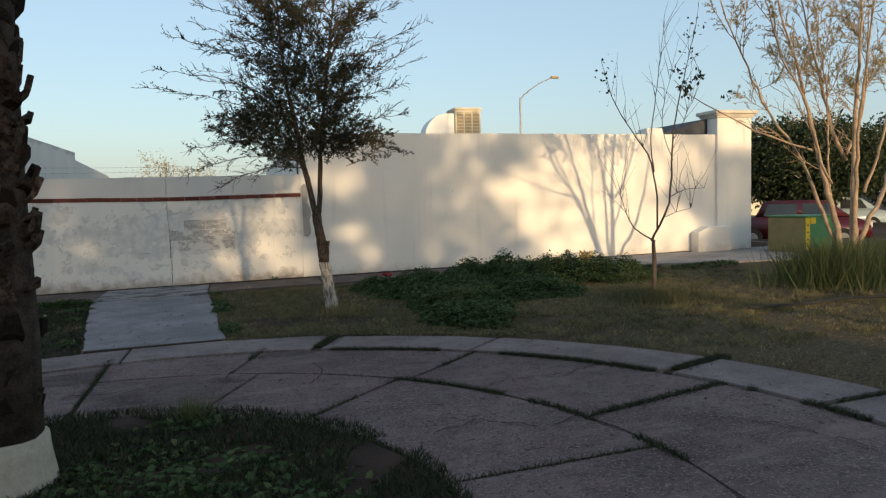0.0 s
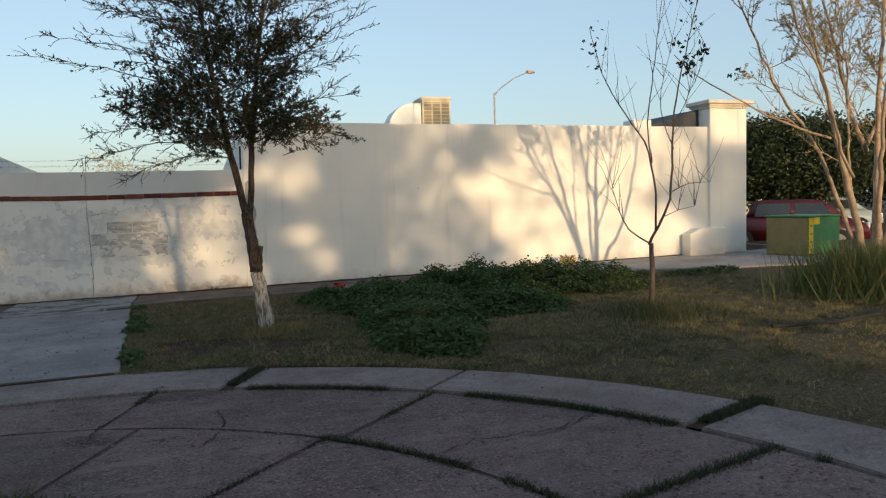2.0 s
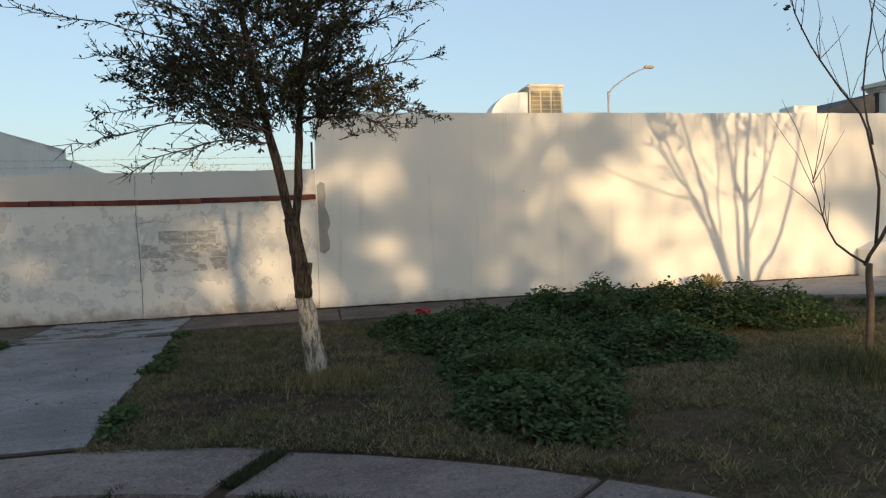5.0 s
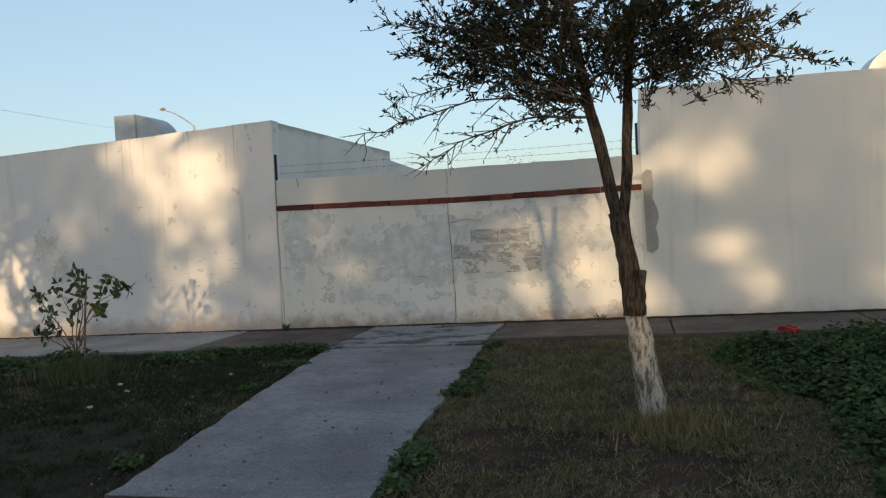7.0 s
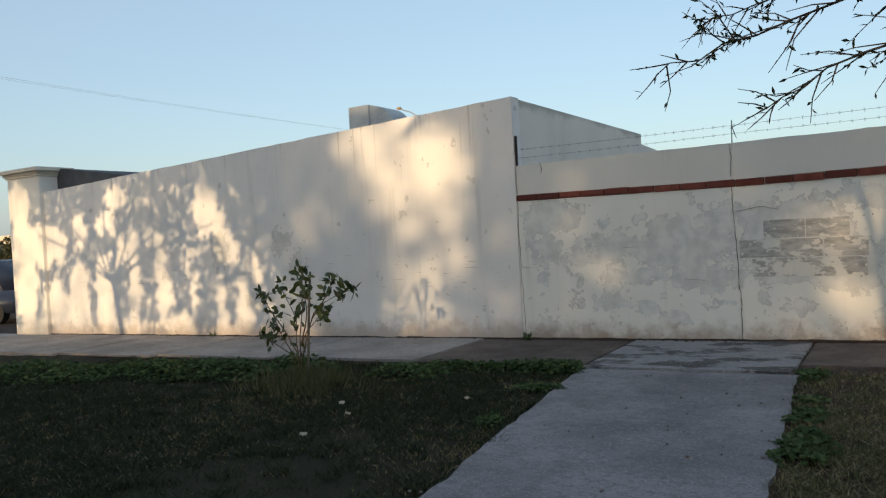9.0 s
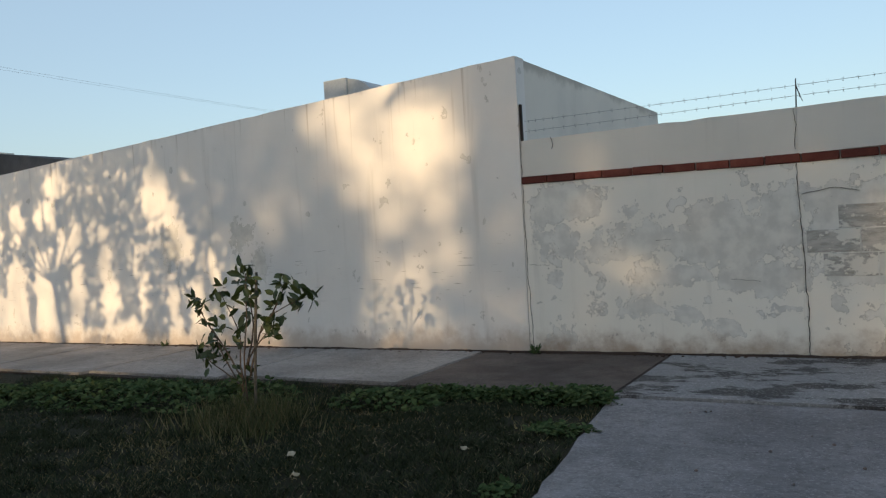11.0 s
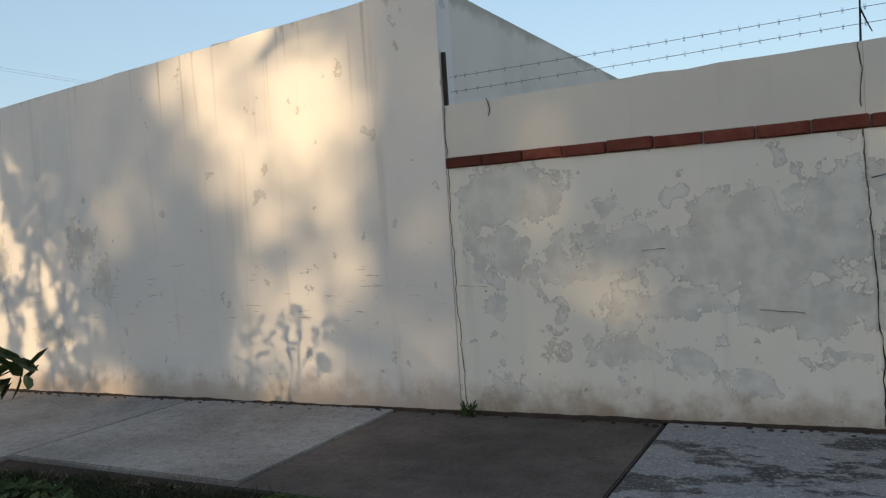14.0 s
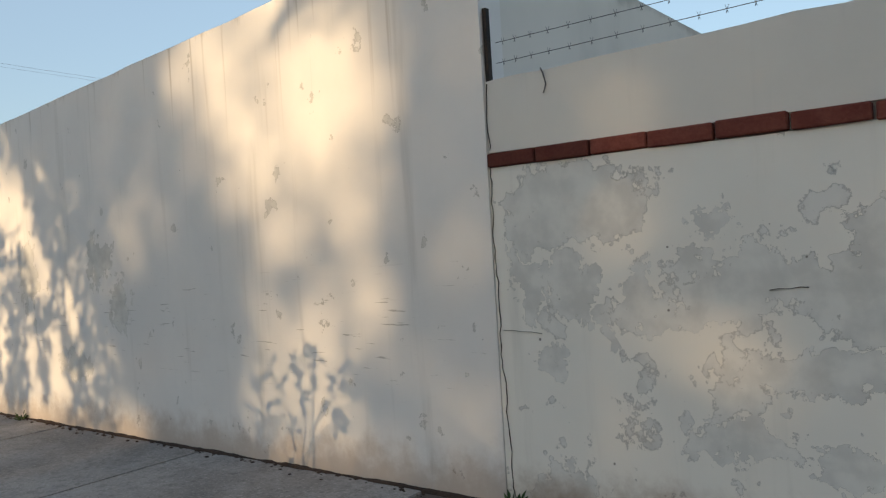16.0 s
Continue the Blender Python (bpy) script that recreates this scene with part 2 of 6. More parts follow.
M_ROAD = concrete("road_concrete", (0.122, 0.082, 0.078), (0.162, 0.112, 0.106), (0.055, 0.037, 0.035), 0.65, grain=0.9, stains=((0.8, 7.68, 0.5, 0.13), (-1.15, 7.45, 0.4, 0.4), (0.2, 6.75, 0.2, 0.1), (1.6, 6.15, 0.18, 0.12), (-0.6, 6.2, 0.3, 0.5)))
M_KERB = concrete("kerb_concrete", (0.165, 0.126, 0.118), (0.208, 0.164, 0.154), (0.085, 0.066, 0.062), 0.55, 0.25, grain=0.45)
M_DRIVE = concrete("smooth_concrete", (0.185, 0.172, 0.175), (0.225, 0.21, 0.212), (0.10, 0.093, 0.092), 0.45, 0.1)
M_WALK = concrete("pale_pavement", (0.24, 0.22, 0.208), (0.30, 0.275, 0.258), (0.15, 0.135, 0.122), 0.4, 0.12)
M_WALK_DARK = concrete("brown_stained_pavement", (0.085, 0.066, 0.058), (0.12, 0.094, 0.082), (0.055, 0.044, 0.038), 0.55, 0.1)
M_WALK_PATCH = concrete("patchy_pavement", (0.27, 0.262, 0.262), (0.22, 0.21, 0.21), (0.058, 0.052, 0.05), 1.0, 0.0, (0.75, 1.35, 1.0), 0.5)
M_SOIL = simple("soil", (0.032, 0.021, 0.016), (0.06, 0.04, 0.03), 2.5, 40, 0.97, 0.8, 0.02)
n = Nodes("turf", 0.97, 0.2)
earth = n.mix(n.ramp(n.noise(1.6, 5), 0.35, 0.65), (0.03, 0.018, 0.014), (0.066, 0.037, 0.028))
thatch = n.mix(n.ramp(n.noise(26.0, 5, 0.7), 0.35, 0.65), (0.05, 0.037, 0.02), (0.145, 0.108, 0.055))
dry_side = n.ramp(n.math("ADD", n.split()["X"], n.math("MULTIPLY", n.math("SUBTRACT", n.noise(0.7, 4), 0.5), 9.0)), 1.0, 6.0, 0.05, 0.9)
moss = n.ramp(n.math("ADD", n.split()["X"], n.math("MULTIPLY", n.math("SUBTRACT", n.noise(0.9, 4), 0.5), 4.0)), -2.0, -0.6, 0.75, 0.0)
M_TURF = n.done(n.mix(moss, n.mix(dry_side, earth, thatch), (0.022, 0.027, 0.013)), n.bump(n.noise(45.0, 5, 0.7), 0.9, 0.02))
M_GRASS = leafy("grass_blades", ((0.03, 0.038, 0.016), (0.09, 0.1, 0.042), (0.25, 0.2, 0.11)), 0.7)
# darker grass copy: shade of the left lawn and island put into its colour
M_GRASS_SHADED = leafy("shaded_grass_blades", ((0.009, 0.015, 0.006), (0.026, 0.038, 0.015), (0.085, 0.082, 0.044)), 0.7)
M_JOINT = leafy("joint_moss_and_grass", ((0.016, 0.022, 0.01), (0.042, 0.052, 0.024), (0.10, 0.095, 0.055)), 0.75)
M_GRASS_DRY = leafy("dry_grass_blades", ((0.07, 0.06, 0.026), (0.21, 0.17, 0.078), (0.42, 0.34, 0.18)), 0.75)
M_STRAW = leafy("dead_grass", ((0.12, 0.09, 0.06), (0.24, 0.19, 0.12), (0.38, 0.31, 0.21)), 0.85, 0.1, 0.1)
M_GRASS_TALL = leafy("tall_grass_blades", ((0.065, 0.09, 0.03), (0.10, 0.125, 0.042), (0.2, 0.175, 0.085)), 0.7)
M_IVY = leafy("broad_weed_leaves", ((0.034, 0.06, 0.024), (0.064, 0.1, 0.04), (0.135, 0.17, 0.072)), 0.85, 0.08)
M_LEAF_OAK = leafy("small_dark_leaves", ((0.02, 0.028, 0.012), (0.034, 0.042, 0.017), (0.10, 0.08, 0.036)), 0.5)
M_LEAF_PALE = leafy("pale_leaves", ((0.22, 0.2, 0.08), (0.34, 0.27, 0.11), (0.48, 0.34, 0.15)), 0.6)
M_LEAF_CITRUS = leafy("glossy_leaves", ((0.022, 0.036, 0.012), (0.034, 0.055, 0.016), (0.085, 0.105, 0.026)), 0.4, 0.4, 0.15)
M_LEAF_DARK = leafy("dark_leaves", ((0.02, 0.034, 0.014), (0.034, 0.05, 0.02), (0.06, 0.075, 0.028)), 0.5)
n = Nodes("dark_bark", 0.95, 0.1)
ridge = n.noise(14.0, 6, 0.65, n.stretch((4.0, 4.0, 0.7)))
M_BARK = n.done(n.mix(n.ramp(ridge, 0.38, 0.62), (0.03, 0.023, 0.018), (0.115, 0.088, 0.066)), n.bump(ridge, 1.0, 0.025))
M_BARK_PALE = simple("pale_bark", (0.27, 0.19, 0.125), (0.46, 0.345, 0.24), 9, 60, 0.9, 0.6, 0.008)
M_TWIG = simple("twig_bark", (0.07, 0.052, 0.04), (0.13, 0.098, 0.074), 12, 60, 0.9, 0.4, 0.004)
n = Nodes("limewash", 0.95, 0.1)
flake = n.ramp(n.noise(9.0, 7, 0.7, n.stretch((3.5, 3.5, 1.0))), 0.42, 0.56)
M_LIME = n.done(n.mix(flake, (0.16, 0.125, 0.095), n.mix(n.noise(40.0, 3), (0.42, 0.39, 0.34), (0.55, 0.52, 0.46))), n.bump(n.noise(22.0, 5, 0.6, n.stretch((3, 3, 0.7))), 1.0, 0.02))
M_PALM = simple("palm_fibre", (0.022, 0.015, 0.011), (0.07, 0.048, 0.036), 10, 70, 0.95, 0.9, 0.015)
n = Nodes("cut_palm_stubs", 0.95, 0.1)
M_STUB = n.done(n.mix(n.math("MULTIPLY", n.ramp(n.own(), 0.2, 1.0), n.ramp(n.noise(30.0, 5, 0.7), 0.35, 0.7)), (0.018, 0.012, 0.009), (0.17, 0.12, 0.09)), n.bump(n.noise(60.0, 5, 0.7, n.stretch((2, 2, 0.4))), 0.9, 0.01))
M_PALM_LIME = simple("flaking_limewash", (0.36, 0.315, 0.24), (0.47, 0.42, 0.33), 4, 30, 0.95, 0.7, 0.01)
M_COOLER = simple("beige_sheet_metal", (0.58, 0.51, 0.37), (0.65, 0.57, 0.42), 3, 30, 0.55, 0.05, 0.002, spec=0.4)
M_PAD = simple("cooler_pad", (0.30, 0.245, 0.16), (0.4, 0.33, 0.22), 12, 90, 0.95, 0.6, 0.008)
M_DUCT = simple("galvanised_duct", (0.60, 0.61, 0.60), (0.70, 0.70, 0.68), 4, 30, 0.5, 0.05, 0.002, spec=0.5)
# darker, bluer copy of M_DUCT; the roof duct's shade is in this colour
M_DUCT_SHADED = simple("shaded_galvanised_duct", (0.30, 0.33, 0.35), (0.4, 0.43, 0.45), 4, 30, 0.55, 0.05, 0.002, spec=0.5)
M_STEEL = simple("grey_steel", (0.30, 0.31, 0.32), (0.4, 0.41, 0.42), 6, 40, 0.5, 0.1, 0.002, metal=0.5)
M_IRON = simple("dark_iron", (0.02, 0.018, 0.016), (0.05, 0.035, 0.028), 12, 60, 0.8, 0.3, 0.003)
M_WIRE = simple("wire", (0.10, 0.09, 0.085), (0.16, 0.14, 0.13), 20, 90, 0.7, 0.1, 0.002)
M_ROOF = simple("dark_roof_edge", (0.055, 0.058, 0.065), (0.085, 0.088, 0.095), 4, 40, 0.9, 0.3, 0.004)
M_STONE = simple("cornice_stone", (0.58, 0.53, 0.45), (0.66, 0.61, 0.52), 5, 50, 0.9, 0.3, 0.004)
M_GREEN = simple("green_enamel", (0.035, 0.16, 0.055), (0.05, 0.20, 0.07), 5, 40, 0.5, 0.1, 0.002, spec=0.5)
M_OLIVE = simple("faded_olive_enamel", (0.17, 0.15, 0.065), (0.22, 0.19, 0.085), 4, 40, 0.6, 0.1, 0.002, spec=0.4)
M_YELLOW = simple("yellow_paint", (0.62, 0.42, 0.02), (0.68, 0.48, 0.04), 6, 50, 0.6, 0.1, 0.002)
M_RED_CAR = simple("dark_red_car_paint", (0.055, 0.006, 0.010), (0.065, 0.008, 0.012), 3, 30, 0.25, 0.02, 0.001, spec=0.6)
M_BLUE_CAR = simple("dark_blue_car_paint", (0.02, 0.028, 0.05), (0.026, 0.034, 0.058), 3, 30, 0.25, 0.02, 0.001, spec=0.6)
M_PALE_CAR = simple("pale_blue_car_paint", (0.28, 0.36, 0.42), (0.31, 0.39, 0.45), 3, 30, 0.25, 0.02, 0.001, spec=0.6)
M_GLASS = simple("dark_window_glass", (0.06, 0.075, 0.085), (0.07, 0.085, 0.095), 3, 30, 0.08, 0.0, 0.001, spec=0.9)
M_TYRE = simple("tyre_rubber", (0.018, 0.018, 0.018), (0.028, 0.028, 0.028), 9, 60, 0.9, 0.3, 0.003)
M_RIM = simple("wheel_rim", (0.35, 0.35, 0.35), (0.42, 0.42, 0.42), 9, 60, 0.4, 0.1, 0.002, metal=0.6)
M_BENCH = simple("light_blue_enamel", (0.12, 0.33, 0.45), (0.15, 0.38, 0.5), 8, 60, 0.45, 0.1, 0.002, spec=0.5)
M_TAN = simple("tan_house_paint", (0.42, 0.31, 0.21), (0.48, 0.36, 0.25), 2, 30, 0.9, 0.2, 0.004)
M_CREAM = simple("cream_house_paint", (0.6, 0.53, 0.42), (0.66, 0.58, 0.46), 2, 30, 0.9, 0.2, 0.004)
M_LITTER = simple("red_plastic", (0.3, 0.02, 0.03), (0.45, 0.08, 0.08), 20, 80, 0.4, 0.1, 0.002)
M_PAPER = simple("pale_litter", (0.3, 0.26, 0.18), (0.4, 0.36, 0.27), 20, 80, 0.8, 0.1, 0.002)
M_STAKE = simple("weathered_stake", (0.09, 0.08, 0.065), (0.15, 0.13, 0.105), 12, 70, 0.9, 0.3, 0.003)


# ---- mesh helpers ----
def gz(x, y=0.0):
    """Height of the ground, which falls gently towards -x."""
    return 0.02 * max(-20.0, min(20.0, x))


def thing(name, x, y, z, label, category, group=""):
    e = new(name)
    e.location = (x, y, z)
    e.empty_display_size = 0.2
    return tagged(e, label, category, group)


def place_of(ob):
    p = Vector((0, 0, 0))
    while ob:
        p += ob.location
        ob = ob.parent
    return p


def part(name, bm, material, parent=None, label="", smooth=False):
    """Link a bmesh, given in world places, as one mesh object under its thing or part."""
    me = bpy.data.meshes.new(name)
    if parent:
        bmesh.ops.translate(bm, verts=bm.verts, vec=-place_of(parent))
    bm.normal_update()
    bm.to_mesh(me)
    bm.free()
    for m in (material if isinstance(material, (list, tuple)) else [material]):
        me.materials.append(m)
    if smooth:
        me.polygons.foreach_set("use_smooth", [True] * len(me.polygons))
    ob = new(name, me)
    if parent:
        ob.parent = parent
    if label:
        ob["label"] = label
    return ob


def structure(name, bm, material, label, category, smooth=False):
    return tagged(part(name, bm, material, None, "", smooth), label, category, "", "structure")


def add_box(bm, a, b, bevel=0.0, turn=0.0, seg=1):
    """A box between corners a and b, turned about its own upright axis."""
    c = (Vector(a) + Vector(b)) / 2
    d = Vector(b) - Vector(a)
    m = Matrix.Translation(c) @ Matrix.Rotation(radians(turn), 4, "Z") @ Matrix.Diagonal((*d, 1))
    g = bmesh.ops.create_cube(bm, size=1, matrix=m)
    if bevel:
        edges = list({e for v in g["verts"] for e in v.link_edges})
        bmesh.ops.bevel(bm, geom=edges, offset=bevel, segments=seg, affect="EDGES")
    return bm


def box(a, b, bevel=0.0, turn=0.0):
    return add_box(bmesh.new(), a, b, bevel, turn)


def prism(poly, lo, hi, bevel=0.0):
    """A slab over a plan polygon; lo and hi are heights above the sloping ground."""
    bm = bmesh.new()
    top = [bm.verts.new((x, y, gz(x) + hi)) for x, y in poly]
    bot = [bm.verts.new((x, y, gz(x) + lo)) for x, y in poly]
    n = len(poly)
    t = bm.faces.new(top)
    bm.faces.new(bot[::-1])
    for i in range(n):
        bm.faces.new((top[i], bot[i], bot[(i + 1) % n], top[(i + 1) % n]))
    bmesh.ops.recalc_face_normals(bm, faces=bm.faces)
    if bevel:
        bmesh.ops.bevel(bm, geom=list(t.edges), offset=bevel, segments=2, affect="EDGES")
    return bm


def tube(bm, pts, radii, sides=8, wob=0.0):
    """A tapered limb along points."""
    pts = [Vector(p) for p in pts]
    rings = []
    for i, p in enumerate(pts):
        d = (pts[min(i + 1, len(pts) - 1)] - pts[max(i - 1, 0)]).normalized()
        u = d.orthogonal().normalized() if i == 0 else (u - d * u.dot(d)).normalized()
        w = d.cross(u)
        r = radii[i]
        rings.append([bm.verts.new(p + (u * math.cos(a) + w * math.sin(a)) * r * (1 + wob * random.uniform(-1, 1)))
                      for a in (2 * math.pi * k / sides for k in range(sides))])
    for a, b in zip(rings, rings[1:]):
        for k in range(sides):
            bm.faces.new((a[k], a[(k + 1) % sides], b[(k + 1) % sides], b[k]))
    bm.faces.new(rings[0][::-1])
    bm.faces.new(rings[-1])
    return bm


def curve_pts(pts, step=0.25, jitter=0.0):
    """Smooth polyline through points (Catmull-Rom), with a little wander."""
    p = [Vector(q) for q in pts]
    out = []
    for i in range(len(p) - 1):
        a, b, c, d = p[max(i - 1, 0)], p[i], p[i + 1], p[min(i + 2, len(p) - 1)]
        k = max(1, int((c - b).length / step))
        for j in range(k):
            t = j / k
            q = 0.5 * ((2 * b) + (c - a) * t + (2 * a - 5 * b + 4 * c - d) * t * t + (3 * b - a - 3 * c + d) * t ** 3)
            out.append(q + Vector([random.uniform(-jitter, jitter) for _ in range(3)]))
    out.append(p[-1])
    return out


def limb(bm, pts, r0, r1, sides=6, step=0.25, jitter=0.01, wob=0.06, power=1.0):
    q = curve_pts(pts, step, jitter)
    n = len(q) - 1
    tube(bm, q, [r1 + (r0 - r1) * (1 - i / max(n, 1)) ** power for i in range(n + 1)], sides, wob)
    return q


def flat_mesh(name, verts, faces, material, parent=None):
    me = bpy.data.meshes.new(name)
    v = np.asarray(verts, dtype=float).reshape(-1, 3)
    if parent:
        v = v - np.array(place_of(parent))
    me.from_pydata(v.tolist(), [], faces)
    me.materials.append(material)
    ob = new(name, me)
    if parent:
        ob.parent = parent
    return ob


class Leaves:
    """Gathers many leaves into one mesh: each a folded pointed blade of four triangles or a flat two-triangle one."""

    def __init__(self):
        self.v, self.f = [], []

    def add(self, p, d, length, width, up=None, fold=0.25, full=False):
        d = Vector(d).normalized()
        up = Vector(up) if up is not None else Vector((random.uniform(-1, 1), random.uniform(-1, 1), random.uniform(-0.2, 1)))
        s = d.cross(up)
        if s.length < 1e-4:
            s = d.orthogonal()
        s.normalize()
        n = s.cross(d)
        p = Vector(p)
        mid = p + d * length * 0.48
        i = len(self.v)
        if full:
            a, b = p + d * length * 0.28, p + d * length * 0.66 - n * fold * width * 0.6
            self.v += [p, a + s * width * 0.42 + n * fold * width, b + s * width * 0.46 + n * fold * width, p + d * length - n * fold * width, b - s * width * 0.46 + n * fold * width,
                       a - s * width * 0.42 + n * fold * width, p + d * length * 0.47]
            self.f += [(i + 6, i + k, i + k + 1) for k in range(5)] + [(i + 6, i + 5, i)]
            return
        self.v += [p, mid + s * width / 2 + n * fold * width, p + d * length, mid - s * width / 2 + n * fold * width, mid]
        self.f += [(i, i + 1, i + 4), (i + 1, i + 2, i + 4), (i, i + 4, i + 3), (i + 4, i + 2, i + 3)]

    def done(self, name, material, parent):
        return flat_mesh(name, [tuple(v) for v in self.v], self.f, material, parent)


def rnd_dir(flat=1.0):
    while True:
        v = Vector((random.uniform(-1, 1), random.uniform(-1, 1), random.uniform(-1, 1)))
        if 0.05 < v.length < 1:
            v.z *= flat
            return v.normalized()


# ---- ground ----
CX, CY = -0.9, 3.6      # middle of the turning circle
KX, KY = -0.42, 3.42     # middle of the kerb ring, a little off that of the slabs
KERB_IN, KERB_OUT = 4.6, 5.27
WALL_Y = 15.11          # street face of the walls


def drive_right(y):
    return 0.16 - 0.064 * (y - 8.97)


def drive_left(y):
    return -1.32 - 0.152 * (y - 8.94)


def lawn_edge(x):
    """Where the lawns stop before the pavement."""
    if x < -1.5:
        return 13.45 + 0.055 * min(0.0, x + 4)
    return 13.78 if x < 6 else max(11.6, 13.78 - 0.36 * (x - 6))


def radius(x, y):
    return math.hypot(x - CX, y - CY)


def kerb_radius(x, y):
    return math.hypot(x - KX, y - KY)


def to_ring(a, r):
    """Distance from the middle of the circle, at angle a, to a ring about the kerb's middle."""
    dx, dy = CX - KX, CY - KY
    b = dx * math.cos(a) + dy * math.sin(a)
    return -b + math.sqrt(b * b - dx * dx - dy * dy + r * r)


bm = bmesh.new()
steps = [-1500, -600, -200, -80, -40, -20, 0, 20, 40, 80, 200, 600, 1500]
grid = [[bm.verts.new((x, y, gz(x) - 0.14)) for x in steps] for y in steps]
for r0, r1 in zip(grid, grid[1:]):
    for i in range(len(steps) - 1):
        bm.faces.new((r0[i], r0[i + 1], r1[i + 1], r1[i]))
structure("ground", bm, M_SOIL, "bare brown earth reaching to the horizon", "ground")

# turf sheet round the turning circle
bm = bmesh.new()
xs = np.arange(-17.0, 17.01, 0.2)
ys = np.arange(-3.0, 15.01, 0.2)
net = {}
for i, x in enumerate(xs):
    for j, y in enumerate(ys):
        if kerb_radius(x, y) < 4.95:
            continue
        h = noise.noise(Vector((x * 0.9, y * 0.9, 0))) * 0.025 + noise.noise(Vector((x * 3.1, y * 3.1, 4))) * 0.012
        h -= 0.06 * min(1.0, max(0.0, (5.5 - kerb_radius(x, y)) / 0.25))
        net[i, j] = bm.verts.new((x, y, gz(x) - 0.022 + h))
for i, j in list(net):
    q = [net.get(k) for k in ((i, j), (i + 1, j), (i + 1, j + 1), (i, j + 1))]
    if all(q):
        bm.faces.new(q)
structure("lawn", bm, M_TURF, "patchy dry lawn with bare brown earth", "lawn", True)

bm = bmesh.new()
rings = [[bm.verts.new((CX, CY, gz(CX) + 0.03))] * 48]
for r in (0.5, 1.0, 1.5, 1.9, 2.15, 2.24):
    rings.append([])
    for k in range(48):
        a = 2 * math.pi * k / 48
        rr = r * (1 + 0.012 * math.sin(5 * a) + 0.01 * math.sin(11 * a))
        x, y = CX + rr * math.cos(a), CY + rr * math.sin(a)
        rings[-1].append(bm.verts.new((x, y, gz(x) + (0.03 + noise.noise(Vector((x * 2, y * 2, 1))) * 0.025 if r < 2.2 else -0.05))))
for a, b in zip(rings, rings[1:]):
    for k in range(48):
        q = (a[k], b[k], b[(k + 1) % 48], a[(k + 1) % 48])
        bm.faces.new(q if a[0] is not a[1] else q[:3])
structure("island_lawn", bm, M_TURF, "round weedy lawn island in the turning circle", "lawn", True)


def sector(r0, r1, a0, a1, lo, hi, bevel=0.012):
    """A slab of the turning circle between two radii and two angles."""
    n = max(2, int((a1 - a0) / 4))
    ang = [radians(a0 + (a1 - a0) * k / n) for k in range(n + 1)]
    wob = [random.uniform(-0.012, 0.012) for _ in ang]

    def reach(r, a):
        return to_ring(a, r) if r > 4.4 else r

    poly = [(CX + (reach(r1, a) + w) * math.cos(a), CY + (reach(r1, a) + w) * math.sin(a)) for a, w in zip(ang, wob)]
    poly += [(CX + (reach(r0, a) - w) * math.cos(a), CY + (reach(r0, a) - w) * math.sin(a)) for a, w in zip(reversed(ang), wob)]
    return prism(poly, lo, hi, bevel)


bed = bmesh.new()
outer = [bed.verts.new((KX + 5.1 * math.cos(2 * math.pi * k / 72), KY + 5.1 * math.sin(2 * math.pi * k / 72), 0)) for k in range(72)]
for v in outer:
    v.co.z = gz(v.co.x) - 0.055
bed.faces.new(outer)
road = structure("road", bed, M_SOIL, "cracked concrete turning circle with weedy joints", "road")
OUT_A = [-165, -120, -80, -45, -12, 15.6, 44, 71.5, 90.3, 118, 150, 195]
IN_A = [-150, -100, -60, -25, 4.5, 45.5, 67, 90.3, 125, 165, 210]
for a0, a1 in zip(OUT_A, OUT_A[1:]):
    part("slab", sector(3.611, KERB_IN - 0.035, a0 + 0.1, a1 - 0.1, -0.1, -0.02 + random.uniform(-0.004, 0.004)), M_ROAD, road)
for a0, a1 in zip(IN_A, IN_A[1:]):
    part("slab", sector(2.27, 3.597, a0 + 0.13, a1 - 0.13, -0.1, -0.02 + random.uniform(-0.004, 0.004)), M_ROAD, road)

CRACKS = [((0.44, 7.55), (0.36, 7.3), (0.25, 7.1), (0.22, 6.8)), ((-0.3, 6.83), (-0.5, 6.72), (-0.69, 6.69), (-1.09, 6.72)), ((2.1, 5.55), (2.5, 5.75), (2.9, 5.7), (3.3, 5.9)),
          ((1.5, 4.6), (1.9, 4.75), (2.2, 4.5), (2.55, 4.6)), ((3.3, 4.2), (3.6, 3.9), (3.75, 3.4)), ((0.9, 6.3), (1.05, 6.75), (1.0, 7.1))]
for c in CRACKS:
    bm = bmesh.new()
    q = curve_pts([(x, y, 0) for x, y in c], 0.06, 0.012)
    last = None
    for i, p in enumerate(q):
        d = (q[min(i + 1, len(q) - 1)] - q[max(i - 1, 0)]).normalized()
        w = random.uniform(0.003, 0.009)
        s = Vector((-d.y, d.x, 0)) * w
        z = Vector((0, 0, gz(p.x) - 0.0125))
        now = [bm.verts.new(p + z - s), bm.verts.new(p + z + s)]
        if last:
            bm.faces.new((last[0], now[0], now[1], last[1]))
        last = now
    part("crack", bm, M_SOIL, road, "thin dark strip laid along a crack in the concrete")

